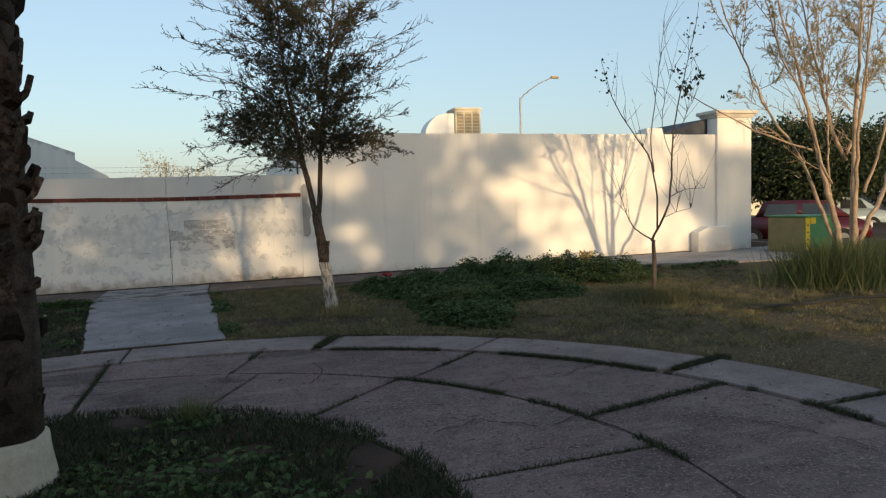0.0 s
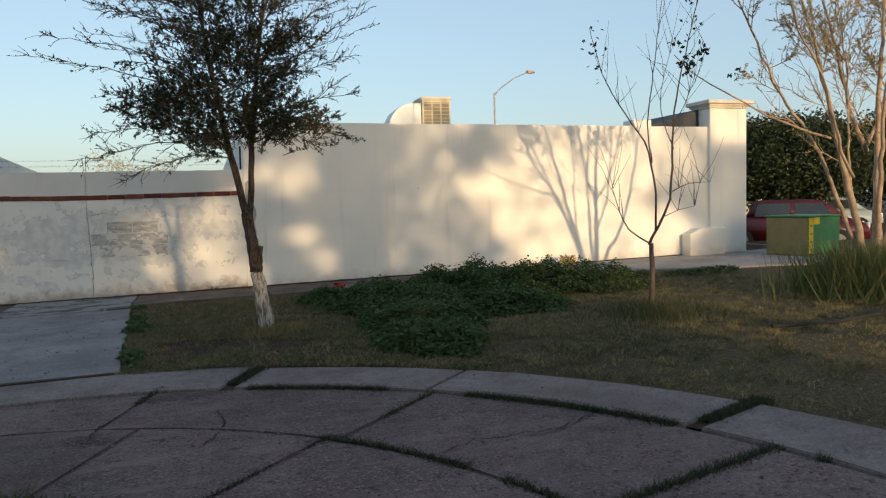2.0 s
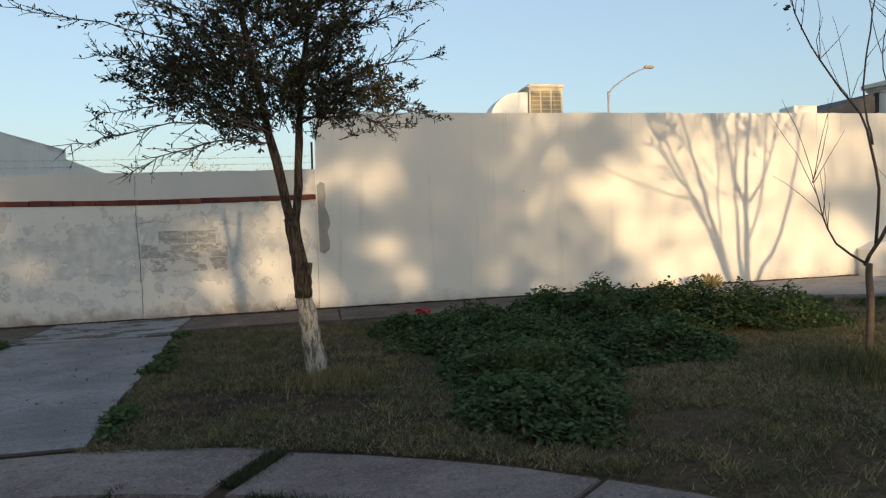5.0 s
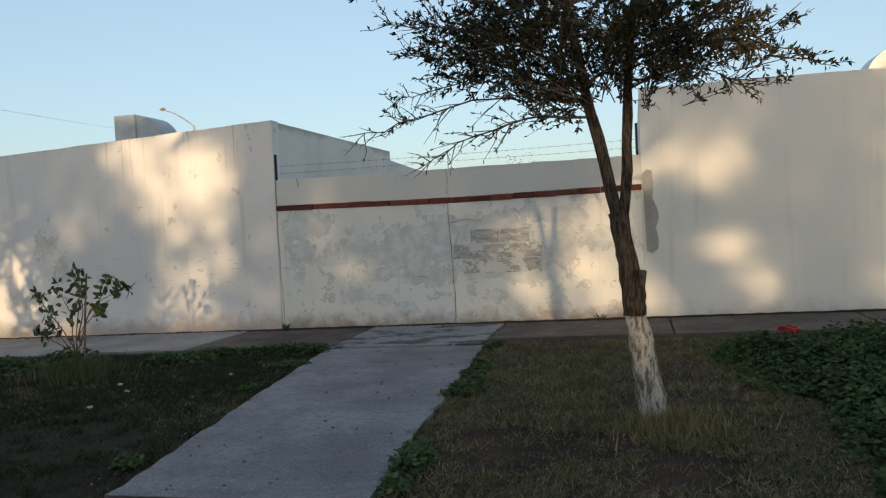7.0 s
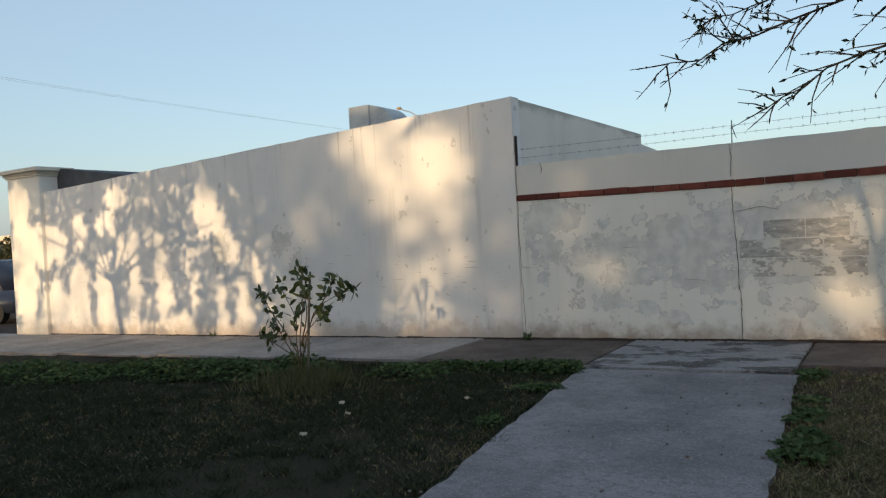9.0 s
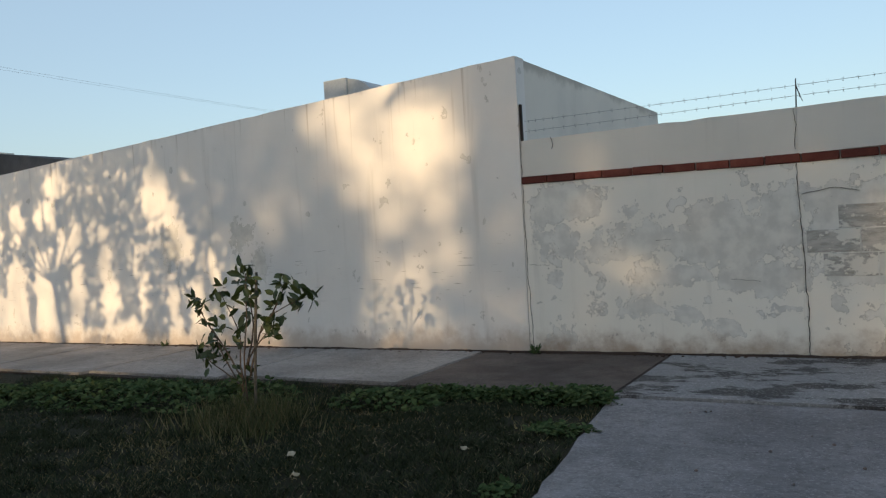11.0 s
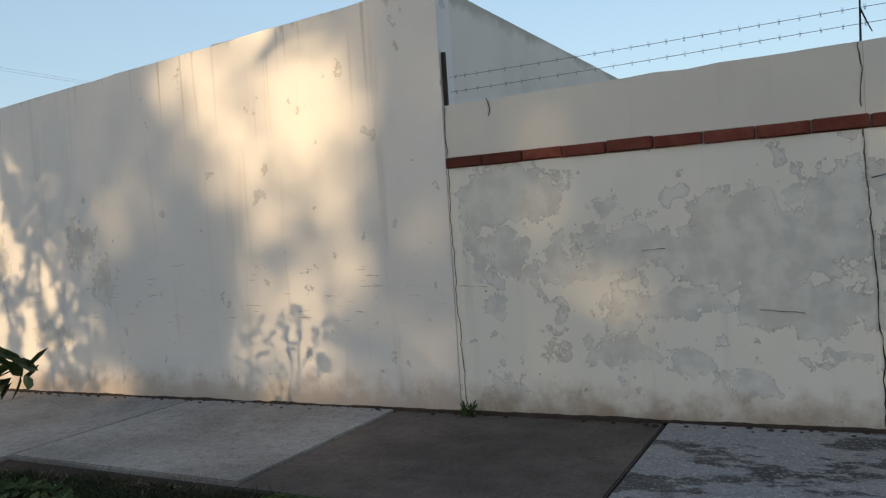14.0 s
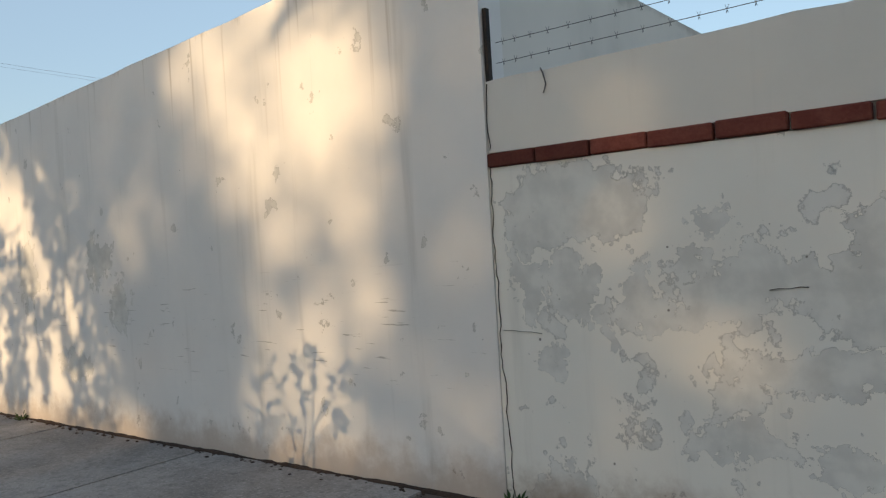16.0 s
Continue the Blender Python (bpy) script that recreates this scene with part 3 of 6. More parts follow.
bm = bmesh.new()
ring = [(bm.verts.new((KX + 4.62 * math.cos(a), KY + 4.62 * math.sin(a), 0)), bm.verts.new((KX + 5.35 * math.cos(a), KY + 5.35 * math.sin(a), 0)))
        for a in (2 * math.pi * k / 72 for k in range(72))]
for pair in ring:
    for v in pair:
        v.co.z = gz(v.co.x) - 0.032
for a, b in zip(ring, ring[1:] + ring[:1]):
    bm.faces.new((a[0], a[1], b[1], b[0]))
kerb = structure("kerb", bm, M_TURF, "low pale concrete kerb ring round the turning circle", "kerb")
KERB_A = [-170, -130, -95, -60, -28, -9, 6.6, 22, 44.7, 65.2, 89, 110, 135, 160, 190]
for a0, a1 in zip(KERB_A, KERB_A[1:]):
    lift = random.uniform(-0.008, 0.008)
    part("kerb_slab", sector(KERB_IN, KERB_OUT + (0.09 if a0 > 65 else 0.0), a0 + 0.15, a1 - {65.2: 1.3, 22: 1.1, 6.6: 0.6}.get(a1, 0.15), -0.1, -0.01 + lift * 0.5, 0.008), M_KERB, kerb)

# driveway and pavement
drive = structure("driveway", prism([(drive_left(8.7), 8.72), (drive_right(8.7) - 0.02, 8.74), (drive_right(13.4), 13.42), (drive_left(13.4), 13.42)], -0.1, 0.0, 0.01),
                  M_SOIL, "smooth grey concrete driveway between the lawns", "driveway")
edge_l = [(drive_left(y) + random.uniform(-0.022, 0.018), y) for y in np.arange(8.8, 13.41, 0.155)]
edge_r = [(drive_right(y) + random.uniform(-0.018, 0.018), y) for y in np.arange(8.8, 13.41, 0.155)]
part("slab", prism([(x, y) for x, y in edge_l if y < 13.4] + [(drive_left(13.4), 13.41), (drive_right(13.4), 13.41)] + edge_r[::-1], -0.09, 0.004, 0.0), M_DRIVE, drive)

walk_base = structure("pavement", prism([(-19.9, 13.0), (-1.5, 13.42), (8, 13.6), (13.5, 11.7), (13.5, 15.14), (-19.9, 15.14)], -0.13, -0.012), M_SOIL,
                      "concrete pavement along the foot of the walls", "pavement")


def walk_slab(x0, x1, y0, material, hi=0.02, skew=0.0):
    part("slab", prism([(x0 + skew, y0), (x1 - 0.018 + skew, y0), (x1 - 0.018, WALL_Y + 0.02), (x0, WALL_Y + 0.02)], -0.1, hi, 0.008), material, walk_base)


walk_slab(-3.92, -1.99, 13.44, M_WALK_DARK, 0.012)
walk_slab(-1.99, -0.16, 13.44, M_WALK_PATCH, 0.018)
for x0, x1 in ((-6.0, -3.92), (-8.1, -6.0), (-10.2, -8.1), (-12.4, -10.2), (-14.6, -12.4), (-17.5, -14.6), (-19.9, -17.5)):
    walk_slab(x0, x1, 13.5 + 0.055 * min(0, x1 + 4), M_WALK, 0.02 + random.uniform(-0.004, 0.004))
for x0, x1 in ((-0.16, 1.9), (1.9, 4.0), (4.0, 6.1)):
    walk_slab(x0, x1, 13.82, M_WALK_DARK, 0.01)
part("slab", prism([(6.12, 13.82), (8.3, 13.1), (8.3, 15.13), (6.12, 15.13)], -0.1, 0.012, 0.008), M_WALK, walk_base)
part("slab", prism([(8.32, 13.1), (10.6, 12.3), (10.6, 15.13), (8.32, 15.13)], -0.1, 0.014, 0.008), M_WALK, walk_base)
part("slab", prism([(10.62, 12.3), (13.4, 11.8), (13.4, 15.13), (10.62, 15.13)], -0.1, 0.012, 0.008), M_WALK, walk_base)
structure("side_road", prism([(13.6, 8), (19.9, 8), (19.9, 60), (13.6, 60)], -0.5, -0.13 - 0.25), M_ROAD, "worn asphalt side street behind the houses", "road")
part("kerb_slab", prism([(13.42, 8), (13.6, 8), (13.6, 40), (13.42, 40)], -0.5, 0.0, 0.02), M_KERB, walk_base)


# earth gathered along the foot of the walls
random.seed(6)
bm = bmesh.new()
last = None
for k in range(500):
    x = -14.0 + k * 0.05
    g = 0.5 + 0.5 * noise.noise(Vector((x * 2.3, 0, 8))) + 0.4 * noise.noise(Vector((x * 9, 0, 2)))
    w, h = 0.012 + 0.04 * max(0.0, g), 0.006 + 0.022 * max(0.0, g) * random.uniform(0.6, 1.0)
    now = [bm.verts.new((x, WALL_Y + 0.01, gz(x) + 0.02 + h)), bm.verts.new((x, WALL_Y - w * 0.5, gz(x) + 0.018 + h * 0.7)), bm.verts.new((x, WALL_Y - w, gz(x) + 0.005))]
    if last:
        for i in (0, 1):
            bm.faces.new((last[i], last[i + 1], now[i + 1], now[i]))
    last = now
part("earth_line", bm, M_SOIL, walk_base, "brown earth gathered at the wall foot")


# ---- walls ----
def slab_wall(bm, x0, x1, y0, y1, z0a, z0b, z1a, z1b, cuts=1):
    """A wall along x whose foot and head may slope from one end to the other, with an uneven head."""
    cols = []
    for k in range(cuts + 1):
        t = k / cuts
        x = x0 + (x1 - x0) * t
        lo = z0a + (z0b - z0a) * t
        hi = z1a + (z1b - z1a) * t + (random.uniform(-0.006, 0.006) if 0 < k < cuts else 0)
        cols.append([bm.verts.new(p) for p in ((x, y0, lo), (x, y0, hi), (x, y1, hi), (x, y1, lo))])
    for a, b in zip(cols, cols[1:]):
        for i in range(4):
            bm.faces.new((a[i], a[(i + 1) % 4], b[(i + 1) % 4], b[i]))
    bm.faces.new(cols[0])
    bm.faces.new(cols[-1][::-1])
    bmesh.ops.recalc_face_normals(bm, faces=bm.faces)
    return bm


XR, XL = 1.62, -3.40     # corners of the two houses at the low wall
# house beside the side street
right_house = thing("house", XR, WALL_Y, 0, "single storey house with blank cream rendered side wall", "house")
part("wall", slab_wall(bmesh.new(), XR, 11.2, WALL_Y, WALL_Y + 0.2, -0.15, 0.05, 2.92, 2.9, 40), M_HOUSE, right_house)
part("wall", slab_wall(bmesh.new(), XR, XR + 0.2, WALL_Y + 0.2, 31, -0.15, -0.15, 2.9, 2.9), M_HOUSE, right_house)
part("wall", slab_wall(bmesh.new(), 11.9, 12.1, WALL_Y + 0.3, 31, -0.3, -0.3, 2.85, 2.85), M_HOUSE, right_house)
part("wall", slab_wall(bmesh.new(), XR + 0.2, 11.9, 30.8, 31, -0.3, -0.3, 2.85, 2.85), M_HOUSE, right_house)
part("roof", box((XR + 0.2, WALL_Y + 0.2, 2.5), (11.9, 30.8, 2.68)), M_ROUGH, right_house, "flat grey roof slab")
pil = part("pillar", box((11.1, WALL_Y - 0.08, -0.1), (12.02, WALL_Y + 0.5, 3.28), 0.012), M_HOUSE, right_house, "square end pillar with a moulded cap")


def cap(x0, x1, y0, y1, z, name, parent):
    bm = bmesh.new()
    add_box(bm, (x0 - 0.03, y0 - 0.03, z), (x1 + 0.03, y1 + 0.03, z + 0.04), 0.008)
    add_box(bm, (x0 - 0.07, y0 - 0.07, z + 0.04), (x1 + 0.07, y1 + 0.07, z + 0.09), 0.02, 0, 2)
    add_box(bm, (x0 - 0.11, y0 - 0.11, z + 0.09), (x1 + 0.11, y1 + 0.11, z + 0.17), 0.012)
    return part(name, bm, M_STONE, parent, "moulded stone coloured cap")


cap(11.1, 12.02, WALL_Y - 0.08, WALL_Y + 0.5, 3.28, "cornice", pil)


def wedge(x0, x1, z, z0, z1, y0, y1):
    bm = bmesh.new()
    a = [bm.verts.new((x, y0, h)) for x, h in ((x0, z), (x1, z), (x1, z1), (x0, z0))]
    b = [bm.verts.new((x, y1, h)) for x, h in ((x0, z), (x1, z), (x1, z1), (x0, z0))]
    bm.faces.new(a)
    bm.faces.new(b[::-1])
    for i in range(4):
        bm.faces.new((a[i], b[i], b[(i + 1) % 4], a[(i + 1) % 4]))
    bmesh.ops.recalc_face_normals(bm, faces=bm.faces)
    return bm


part("sloping_parapet", wedge(9.95, 11.1, 2.6, 2.95, 3.3, WALL_Y + 0.3, WALL_Y + 3.0), M_ROOF, right_house, "dark grey sloping roof edge")
part("roof_block", box((9.5, WALL_Y + 0.28, 2.6), (9.93, WALL_Y + 0.7, 3.07), 0.015), M_HOUSE, right_house)
bm = bmesh.new()
cp = [(10.45, 0.0), (11.3, 0.0), (11.3, 0.57), (10.7, 0.57), (10.45, 0.46)]
fr = [bm.verts.new((x, WALL_Y - 0.3, gz(x) + z)) for x, z in cp]
bk = [bm.verts.new((x, WALL_Y + 0.01, gz(x) + z)) for x, z in cp]
bm.faces.new(fr)
bm.faces.new(bk[::-1])
for i in range(5):
    bm.faces.new((fr[i], bk[i], bk[(i + 1) % 5], fr[(i + 1) % 5]))
bmesh.ops.recalc_face_normals(bm, faces=bm.faces)
bmesh.ops.bevel(bm, geom=list(bm.edges), offset=0.012, segments=1, affect="EDGES")
tagged(part("meter_box", bm, M_HOUSE), "low white rendered masonry box against the wall", "masonry box")

# house at the other end
left_house = thing("house", XL, WALL_Y, 0, "single storey house with stained, unevenly painted blank wall", "house")
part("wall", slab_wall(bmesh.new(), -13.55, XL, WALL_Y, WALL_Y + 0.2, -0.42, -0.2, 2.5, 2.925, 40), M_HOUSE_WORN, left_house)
part("wall", slab_wall(bmesh.new(), XL - 0.2, XL, WALL_Y + 0.2, 20.4, -0.2, -0.2, 2.91, 2.91, 1), M_COPING, left_house, "grey unpainted return wall")
bmb = slab_wall(bmesh.new(), XL - 0.2, XL - 0.01, 20.4, 25.6, -0.2, -0.2, 2.73, 2.73)
for v in bmb.verts:
    if v.co.z > 2 and v.co.y > 25:
        v.co.z = 2.52
part("wall", bmb, M_COPING, left_house)
part("wall", slab_wall(bmesh.new(), -14.5, -14.3, WALL_Y + 0.3, 24, -0.5, -0.5, 2.5, 2.5), M_HOUSE, left_house)
part("wall", slab_wall(bmesh.new(), -14.3, XL - 0.2, 23.2, 23.4, -0.5, -0.5, 2.5, 2.6), M_HOUSE, left_house)
part("roof", box((-14.3, WALL_Y + 0.2, 2.1), (XL - 0.2, 23.2, 2.3)), M_ROUGH, left_house, "flat grey roof slab")
pl = part("pillar", box((-14.6, WALL_Y - 0.08, -0.45), (-13.5, WALL_Y + 0.5, 2.82), 0.012), M_HOUSE, left_house, "square end pillar with a moulded cap")
cap(-14.6, -13.5, WALL_Y - 0.08, WALL_Y + 0.5, 2.82, "cornice", pl)
part("sloping_parapet", wedge(-13.5, -11.2, 2.2, 2.98, 2.64, WALL_Y + 0.3, WALL_Y + 3.0), M_ROOF, left_house, "dark grey sloping roof edge")

# low wall between the houses: flaking wall, a course of bricks, grey upper band
bm = bmesh.new()
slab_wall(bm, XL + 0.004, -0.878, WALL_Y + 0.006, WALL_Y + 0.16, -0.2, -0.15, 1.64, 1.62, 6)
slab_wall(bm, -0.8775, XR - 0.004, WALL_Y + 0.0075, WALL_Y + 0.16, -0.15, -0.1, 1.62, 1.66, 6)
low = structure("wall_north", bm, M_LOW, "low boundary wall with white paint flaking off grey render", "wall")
bm = bmesh.new()
slab_wall(bm, XL + 0.004, -0.8785, WALL_Y + 0.016, WALL_Y + 0.16, 1.716, 1.696, 2.072, 2.082, 14)
slab_wall(bm, -0.877, XR - 0.004, WALL_Y + 0.016, WALL_Y + 0.16, 1.696, 1.738, 2.082, 2.1, 14)
part("upper_band", bm, M_COPING, low, "plain grey rendered upper band")
bm = bmesh.new()
slab_wall(bm, XL + 0.004, XR - 0.004, WALL_Y + 0.03, WALL_Y + 0.16, 1.6, 1.6, 1.74, 1.75, 1)
slab_wall(bm, -0.9, -0.85, WALL_Y + 0.045, WALL_Y + 0.15, -0.1, -0.1, 2.06, 2.06, 1)
part("mortar_bed", bm, M_ROUGH, low, "dark mortar behind the bricks and in the crack")


def wall_crack(pts, y, wide, parent, jag=0.012):
    """A jagged dark ribbon on a wall, coloured as a crack's inner shade: x and z of its bends."""
    bm = bmesh.new()
    level = abs(pts[0][0] - pts[-1][0]) > abs(pts[0][1] - pts[-1][1])
    q = curve_pts([(x, y, z) for x, z in pts], 0.035, 0.0)
    last = None
    for p in q:
        w = wide * random.uniform(0.25, 1.0)
        x = p.x + jag * noise.noise(Vector((p.z * 9, p.x * 9, 3))) + 0.4 * jag * random.uniform(-1, 1)
        h = w if level else 0.0
        w = 0.0 if level else w
        now = [bm.verts.new((x - w, y, p.z - h)), bm.verts.new((x + w, y, p.z + h)), bm.verts.new((x, y + 0.006, p.z))]
        if last:
            for i, j in ((0, 2), (2, 1)):
                bm.faces.new((last[i], now[i], now[j], last[j]))
        last = now
    part("crack", bm, M_CRACK, parent, "jagged crack, its inner shade put into a dark ribbon")


random.seed(17)
wall_crack([(-0.9, 2.08), (-0.885, 1.9), (-0.905, 1.74)], WALL_Y + 0.011, 0.003, low)
wall_crack([(-0.895, 1.62), (-0.88, 1.25), (-0.865, 0.86), (-0.85, 0.44), (-0.85, 0.0)], WALL_Y + 0.001, 0.0045, low)
wall_crack([(XL + 0.012, 1.64), (XL + 0.016, 0.97), (XL + 0.03, 0.5), (XL + 0.05, 0.0)], WALL_Y + 0.001, 0.0035, low)
for cx0, cz0, cx1, cz1 in ((-3.36, 0.83, -3.15, 0.82), (-0.86, 1.36, -0.62, 1.4), (-0.62, 1.4, -0.45, 1.36), (-1.45, 0.66, -1.2, 0.64), (-2.1, 1.02, -1.95, 1.03)):
    wall_crack([(cx0 + (cx1 - cx0) * k / 4, cz0 + (cz1 - cz0) * k / 4 + 0.004 * (k % 2)) for k in range(5)], WALL_Y + 0.001, 0.002, low)
wall_crack([(XL + 0.006, 2.06), (XL + 0.01, 1.73)], WALL_Y + 0.011, 0.0025, low)
# render patch on the corner of the house
bm = bmesh.new()
outline = [(1.63, 1.86), (1.68, 1.91), (1.74, 1.89), (1.755, 1.7), (1.74, 1.55), (1.8, 1.4), (1.81, 1.3), (1.77, 1.18), (1.8, 1.02), (1.79, 0.92), (1.72, 0.86), (1.65, 0.89)]
fr = [bm.verts.new((x, WALL_Y - 0.018, z)) for x, z in outline]
bk = [bm.verts.new((x, WALL_Y + 0.01, z)) for x, z in outline]
bm.faces.new(fr)
for i in range(len(fr)):
    bm.faces.new((fr[i], bk[i], bk[(i + 1) % len(fr)], fr[(i + 1) % len(fr)]))
bmesh.ops.recalc_face_normals(bm, faces=bm.faces)
part("mortar_patch", bm, M_ROUGH, right_house, "rough grey mortar patch smeared on the corner")


# ---- shade: unseen walls and trees added behind the walker to shape the sun ----
# wall heights set where the sun should stop and start on the ground
structure("shade_wall", box((-14, -17.2, -0.6), (10.6, -16.9, 3.3)), M_CREAM, "unseen plain wall added across the circle to shade the ground", "wall")
structure("shade_wall_2", box((10.6, -17.2, -0.4), (26, -16.9, 2.3)), M_CREAM, "unseen lower wall added across the circle to let low sun over", "wall")
# leaves dropped to light the walls: x, z, half width, half height, share kept
GAPS = [
    (8.6, 3.3, 2.3, 0.7, 0), (7.5, 1.45, 1.75, 1.05, 0), (8.3, 2.45, 1.9, 0.85, 0), (9.7, 2.3, 1.2, 0.75, 0.1), (8.0, 0.5, 1.5, 0.6, 0), (9.7, 0.7, 1.1, 0.7, 0.05),
    (10.8, 2.0, 0.7, 0.9, 0.45), (11.6, 3.3, 1.2, 0.8, 0), (11.6, 0.7, 0.7, 0.7, 0.45), (6.2, 1.75, 0.5, 0.45, 0),
    (2.35, 2.05, 0.45, 0.5, 0.1), (2.6, 0.92, 0.24, 0.22, 0.1), (2.97, 0.46, 0.24, 0.22, 0.2), (5.0, 2.58, 0.26, 0.2, 0.2), (5.2, 1.9, 0.3, 0.25, 0.5),
    (-0.05, 1.15, 0.34, 0.33, 0.3), (0.3, 0.3, 0.9, 0.35, 0.45), (1.1, 0.95, 0.42, 0.55, 0.35), (1.5, 0.25, 0.4, 0.28, 0.2), (1.4, 1.8, 0.36, 0.2, 0),
    (-2.2, 1.9, 0.18, 0.14, 0.4), (-2.3, 0.7, 0.22, 0.25, 0.4),
    (-5.1, 2.45, 0.9, 0.8, 0.05), (-5.0, 1.9, 0.78, 0.42, 0.05), (-4.7, 2.2, 0.5, 0.75, 0.05), (-5.8, 2.75, 0.25, 0.3, 0.1), (-4.75, 1.0, 0.5, 0.6, 0.22), (-4.95, 0.35, 0.55, 0.55, 0.2), (-6.35, 2.05, 0.16, 0.4, 0.4), (-6.7, 1.3, 0.2, 0.25, 0.6),
    (-9.9, 1.0, 2.1, 1.7, 0), (-12.2, 1.0, 2.2, 1.9, 0), (-14.2, 1.2, 1.5, 1.7, 0), (-8.3, 0.5, 0.9, 1.1, 0), (-10.5, 2.2, 1.6, 0.6, 0)]


def leaves_left(x, z):
    keep = 1.0 if x < -1.2 else 0.78 if x < 1.6 else 0.68
    a, b = noise.noise(Vector((x * 1.7, z * 1.7, 3))), noise.noise(Vector((x * 1.7, z * 1.7, 9)))
    fa, fb = noise.noise(Vector((x * 5, z * 5, 5))), noise.noise(Vector((x * 5, z * 5, 1)))
    x, z = x + 0.22 * a + 0.12 * fa, z + 0.22 * b + 0.12 * fb
    for gx, gzz, rx, rz, k in GAPS:
        d = math.hypot((x - gx) / (rx + 0.05), (z - gzz) / (rz + 0.05))
        if d < 1.35:
            keep = min(keep, max(k, 0.03, ((d - 0.65) / 0.7) ** 1.5 if d > 0.65 else 0.0))
    if x > -2 and z > 3.0 - 0.1 * math.sin(x * 1.3) or z > 3.8:
        keep = min(keep, 0.25 if z < 3.5 else 0.05)
    if x > 4.4 and z < 0.15:
        keep = min(keep, 0.04 + 0.5 * max(0.0, noise.noise(Vector((x * 1.3, z * 6, 0)))))
    if x < -6.8 and -0.3 < z < 0.1:
        keep = min(keep, 0.08)
    return keep


random.seed(11)
# unseen trees; each leaf is kept or dropped by where its shadow lands
SHADE = [(-9.5, -16.0), (-5.6, -14.8), (-1.4, -15.6), (2.8, -14.6), (7.2, -15.8), (11.2, -14.9), (15.4, -15.6), (19.2, -15.0)]
for k, (tx, ty) in enumerate(SHADE):
    t = thing("shade_tree", tx, ty, gz(tx) - 0.14, "unseen street tree, leaves placed to shape the sun on the walls", "tree", "row of shade trees")
    bm = bmesh.new()
    limb(bm, [(tx, ty, gz(tx) - 0.2), (tx + 0.1, ty, 1.4), (tx - 0.05, ty, 3.0)], 0.16, 0.1, 8)
    for a in range(6):
        ang = a * 1.05 + k
        limb(bm, [(tx, ty, 2.6), (tx + 0.9 * math.cos(ang), ty + 0.6 * math.sin(ang), 3.9), (tx + 1.3 * math.cos(ang), ty + 0.8 * math.sin(ang), 4.5)], 0.04, 0.015, 5)
    part("trunk", bm, M_BARK, t, smooth=True)
    lv = Leaves()
    for _ in range(8200):
        px = tx + random.uniform(-3.3, 3.3)
        py = ty + random.uniform(-1.0, 1.0)
        pz = random.uniform(2.9, 7.4)
        dy = WALL_Y - py
        xw, zw = px + SUN_X * dy, pz - SUN_Y * dy
        if random.random() > leaves_left(xw, zw):
            continue
        lv.add((px, py, pz), rnd_dir(), 0.24, 0.17)
    lv.done("crown", M_LEAF_DARK, t)


# ---- trees ----
def twiggy(q, lv, wood, twigs, twig_len, leaves, leaf, width, spread=0.9, start=0.25, droop=0.0, bare_tip=0.0):
    """Twigs with leaves along a limb's polyline q."""
    n = len(q) - 1
    for _ in range(twigs):
        t = random.uniform(start, 1.0)
        i = min(int(t * n), n - 1)
        p = q[i].lerp(q[i + 1], t * n - i)
        d = ((q[i + 1] - q[i]).normalized() + rnd_dir() * spread + Vector((0, 0, 0.15 - droop))).normalized()
        ln = twig_len * random.uniform(0.5, 1.2) * (1.1 - 0.5 * t)
        e = p + d * ln
        mid = p.lerp(e, 0.5) + rnd_dir() * ln * 0.12
        tube(wood, [p, mid, e], [0.0045, 0.003, 0.0015], 3)
        count = leaves if random.random() > bare_tip * t else max(1, leaves // 4)
        for k in range(count):
            s = random.uniform(0.1, 1.0)
            lp = p.lerp(mid, s * 2) if s < 0.5 else mid.lerp(e, s * 2 - 1)
            lv.add(lp, (d + rnd_dir() * 1.1).normalized(), leaf * random.uniform(0.6, 1.3), width * random.uniform(0.7, 1.2))


# small-leaved tree with a limewashed foot
random.seed(3)
TY = 10.35
tree = thing("tree", 1.58, TY, gz(1.58) - 0.03, "small-leaved dark tree with limewashed foot on the lawn", "tree")
bm = bmesh.new()
foot = limb(bm, [(1.60, TY, -0.03), (1.575, TY, 0.2), (1.53, TY, 0.5), (1.50, TY, 0.72)], 0.092, 0.070, 14, 0.05, 0.005, 0.1)
part("limewashed_foot", bm, M_LIME, tree, "flaking white limewash", True)
bm = bmesh.new()
limb(bm, [(1.50, TY, 0.71), (1.475, TY, 0.95), (1.44, TY, 1.2), (1.41, TY, 1.38)], 0.072, 0.058, 14, 0.05, 0.006, 0.12)
limb(bm, [(1.52, TY - 0.03, 0.72), (1.535, TY - 0.06, 0.9), (1.55, TY - 0.08, 1.0)], 0.045, 0.028, 8, 0.06, 0.004, 0.15)
stem_l = limb(bm, [(1.42, TY, 1.3), (1.34, TY, 1.7), (1.26, TY, 2.05), (1.14, TY - 0.1, 2.7), (1.02, TY - 0.15, 3.4), (0.98, TY - 0.1, 4.3)], 0.043, 0.009, 10, 0.15, 0.008, 0.09)
stem_r = limb(bm, [(1.44, TY, 1.3), (1.48, TY + 0.05, 1.65), (1.49, TY + 0.06, 2.0), (1.56, TY + 0.1, 2.7), (1.66, TY + 0.15, 3.5), (1.78, TY + 0.1, 4.5)], 0.038, 0.009, 10, 0.15, 0.008, 0.09)
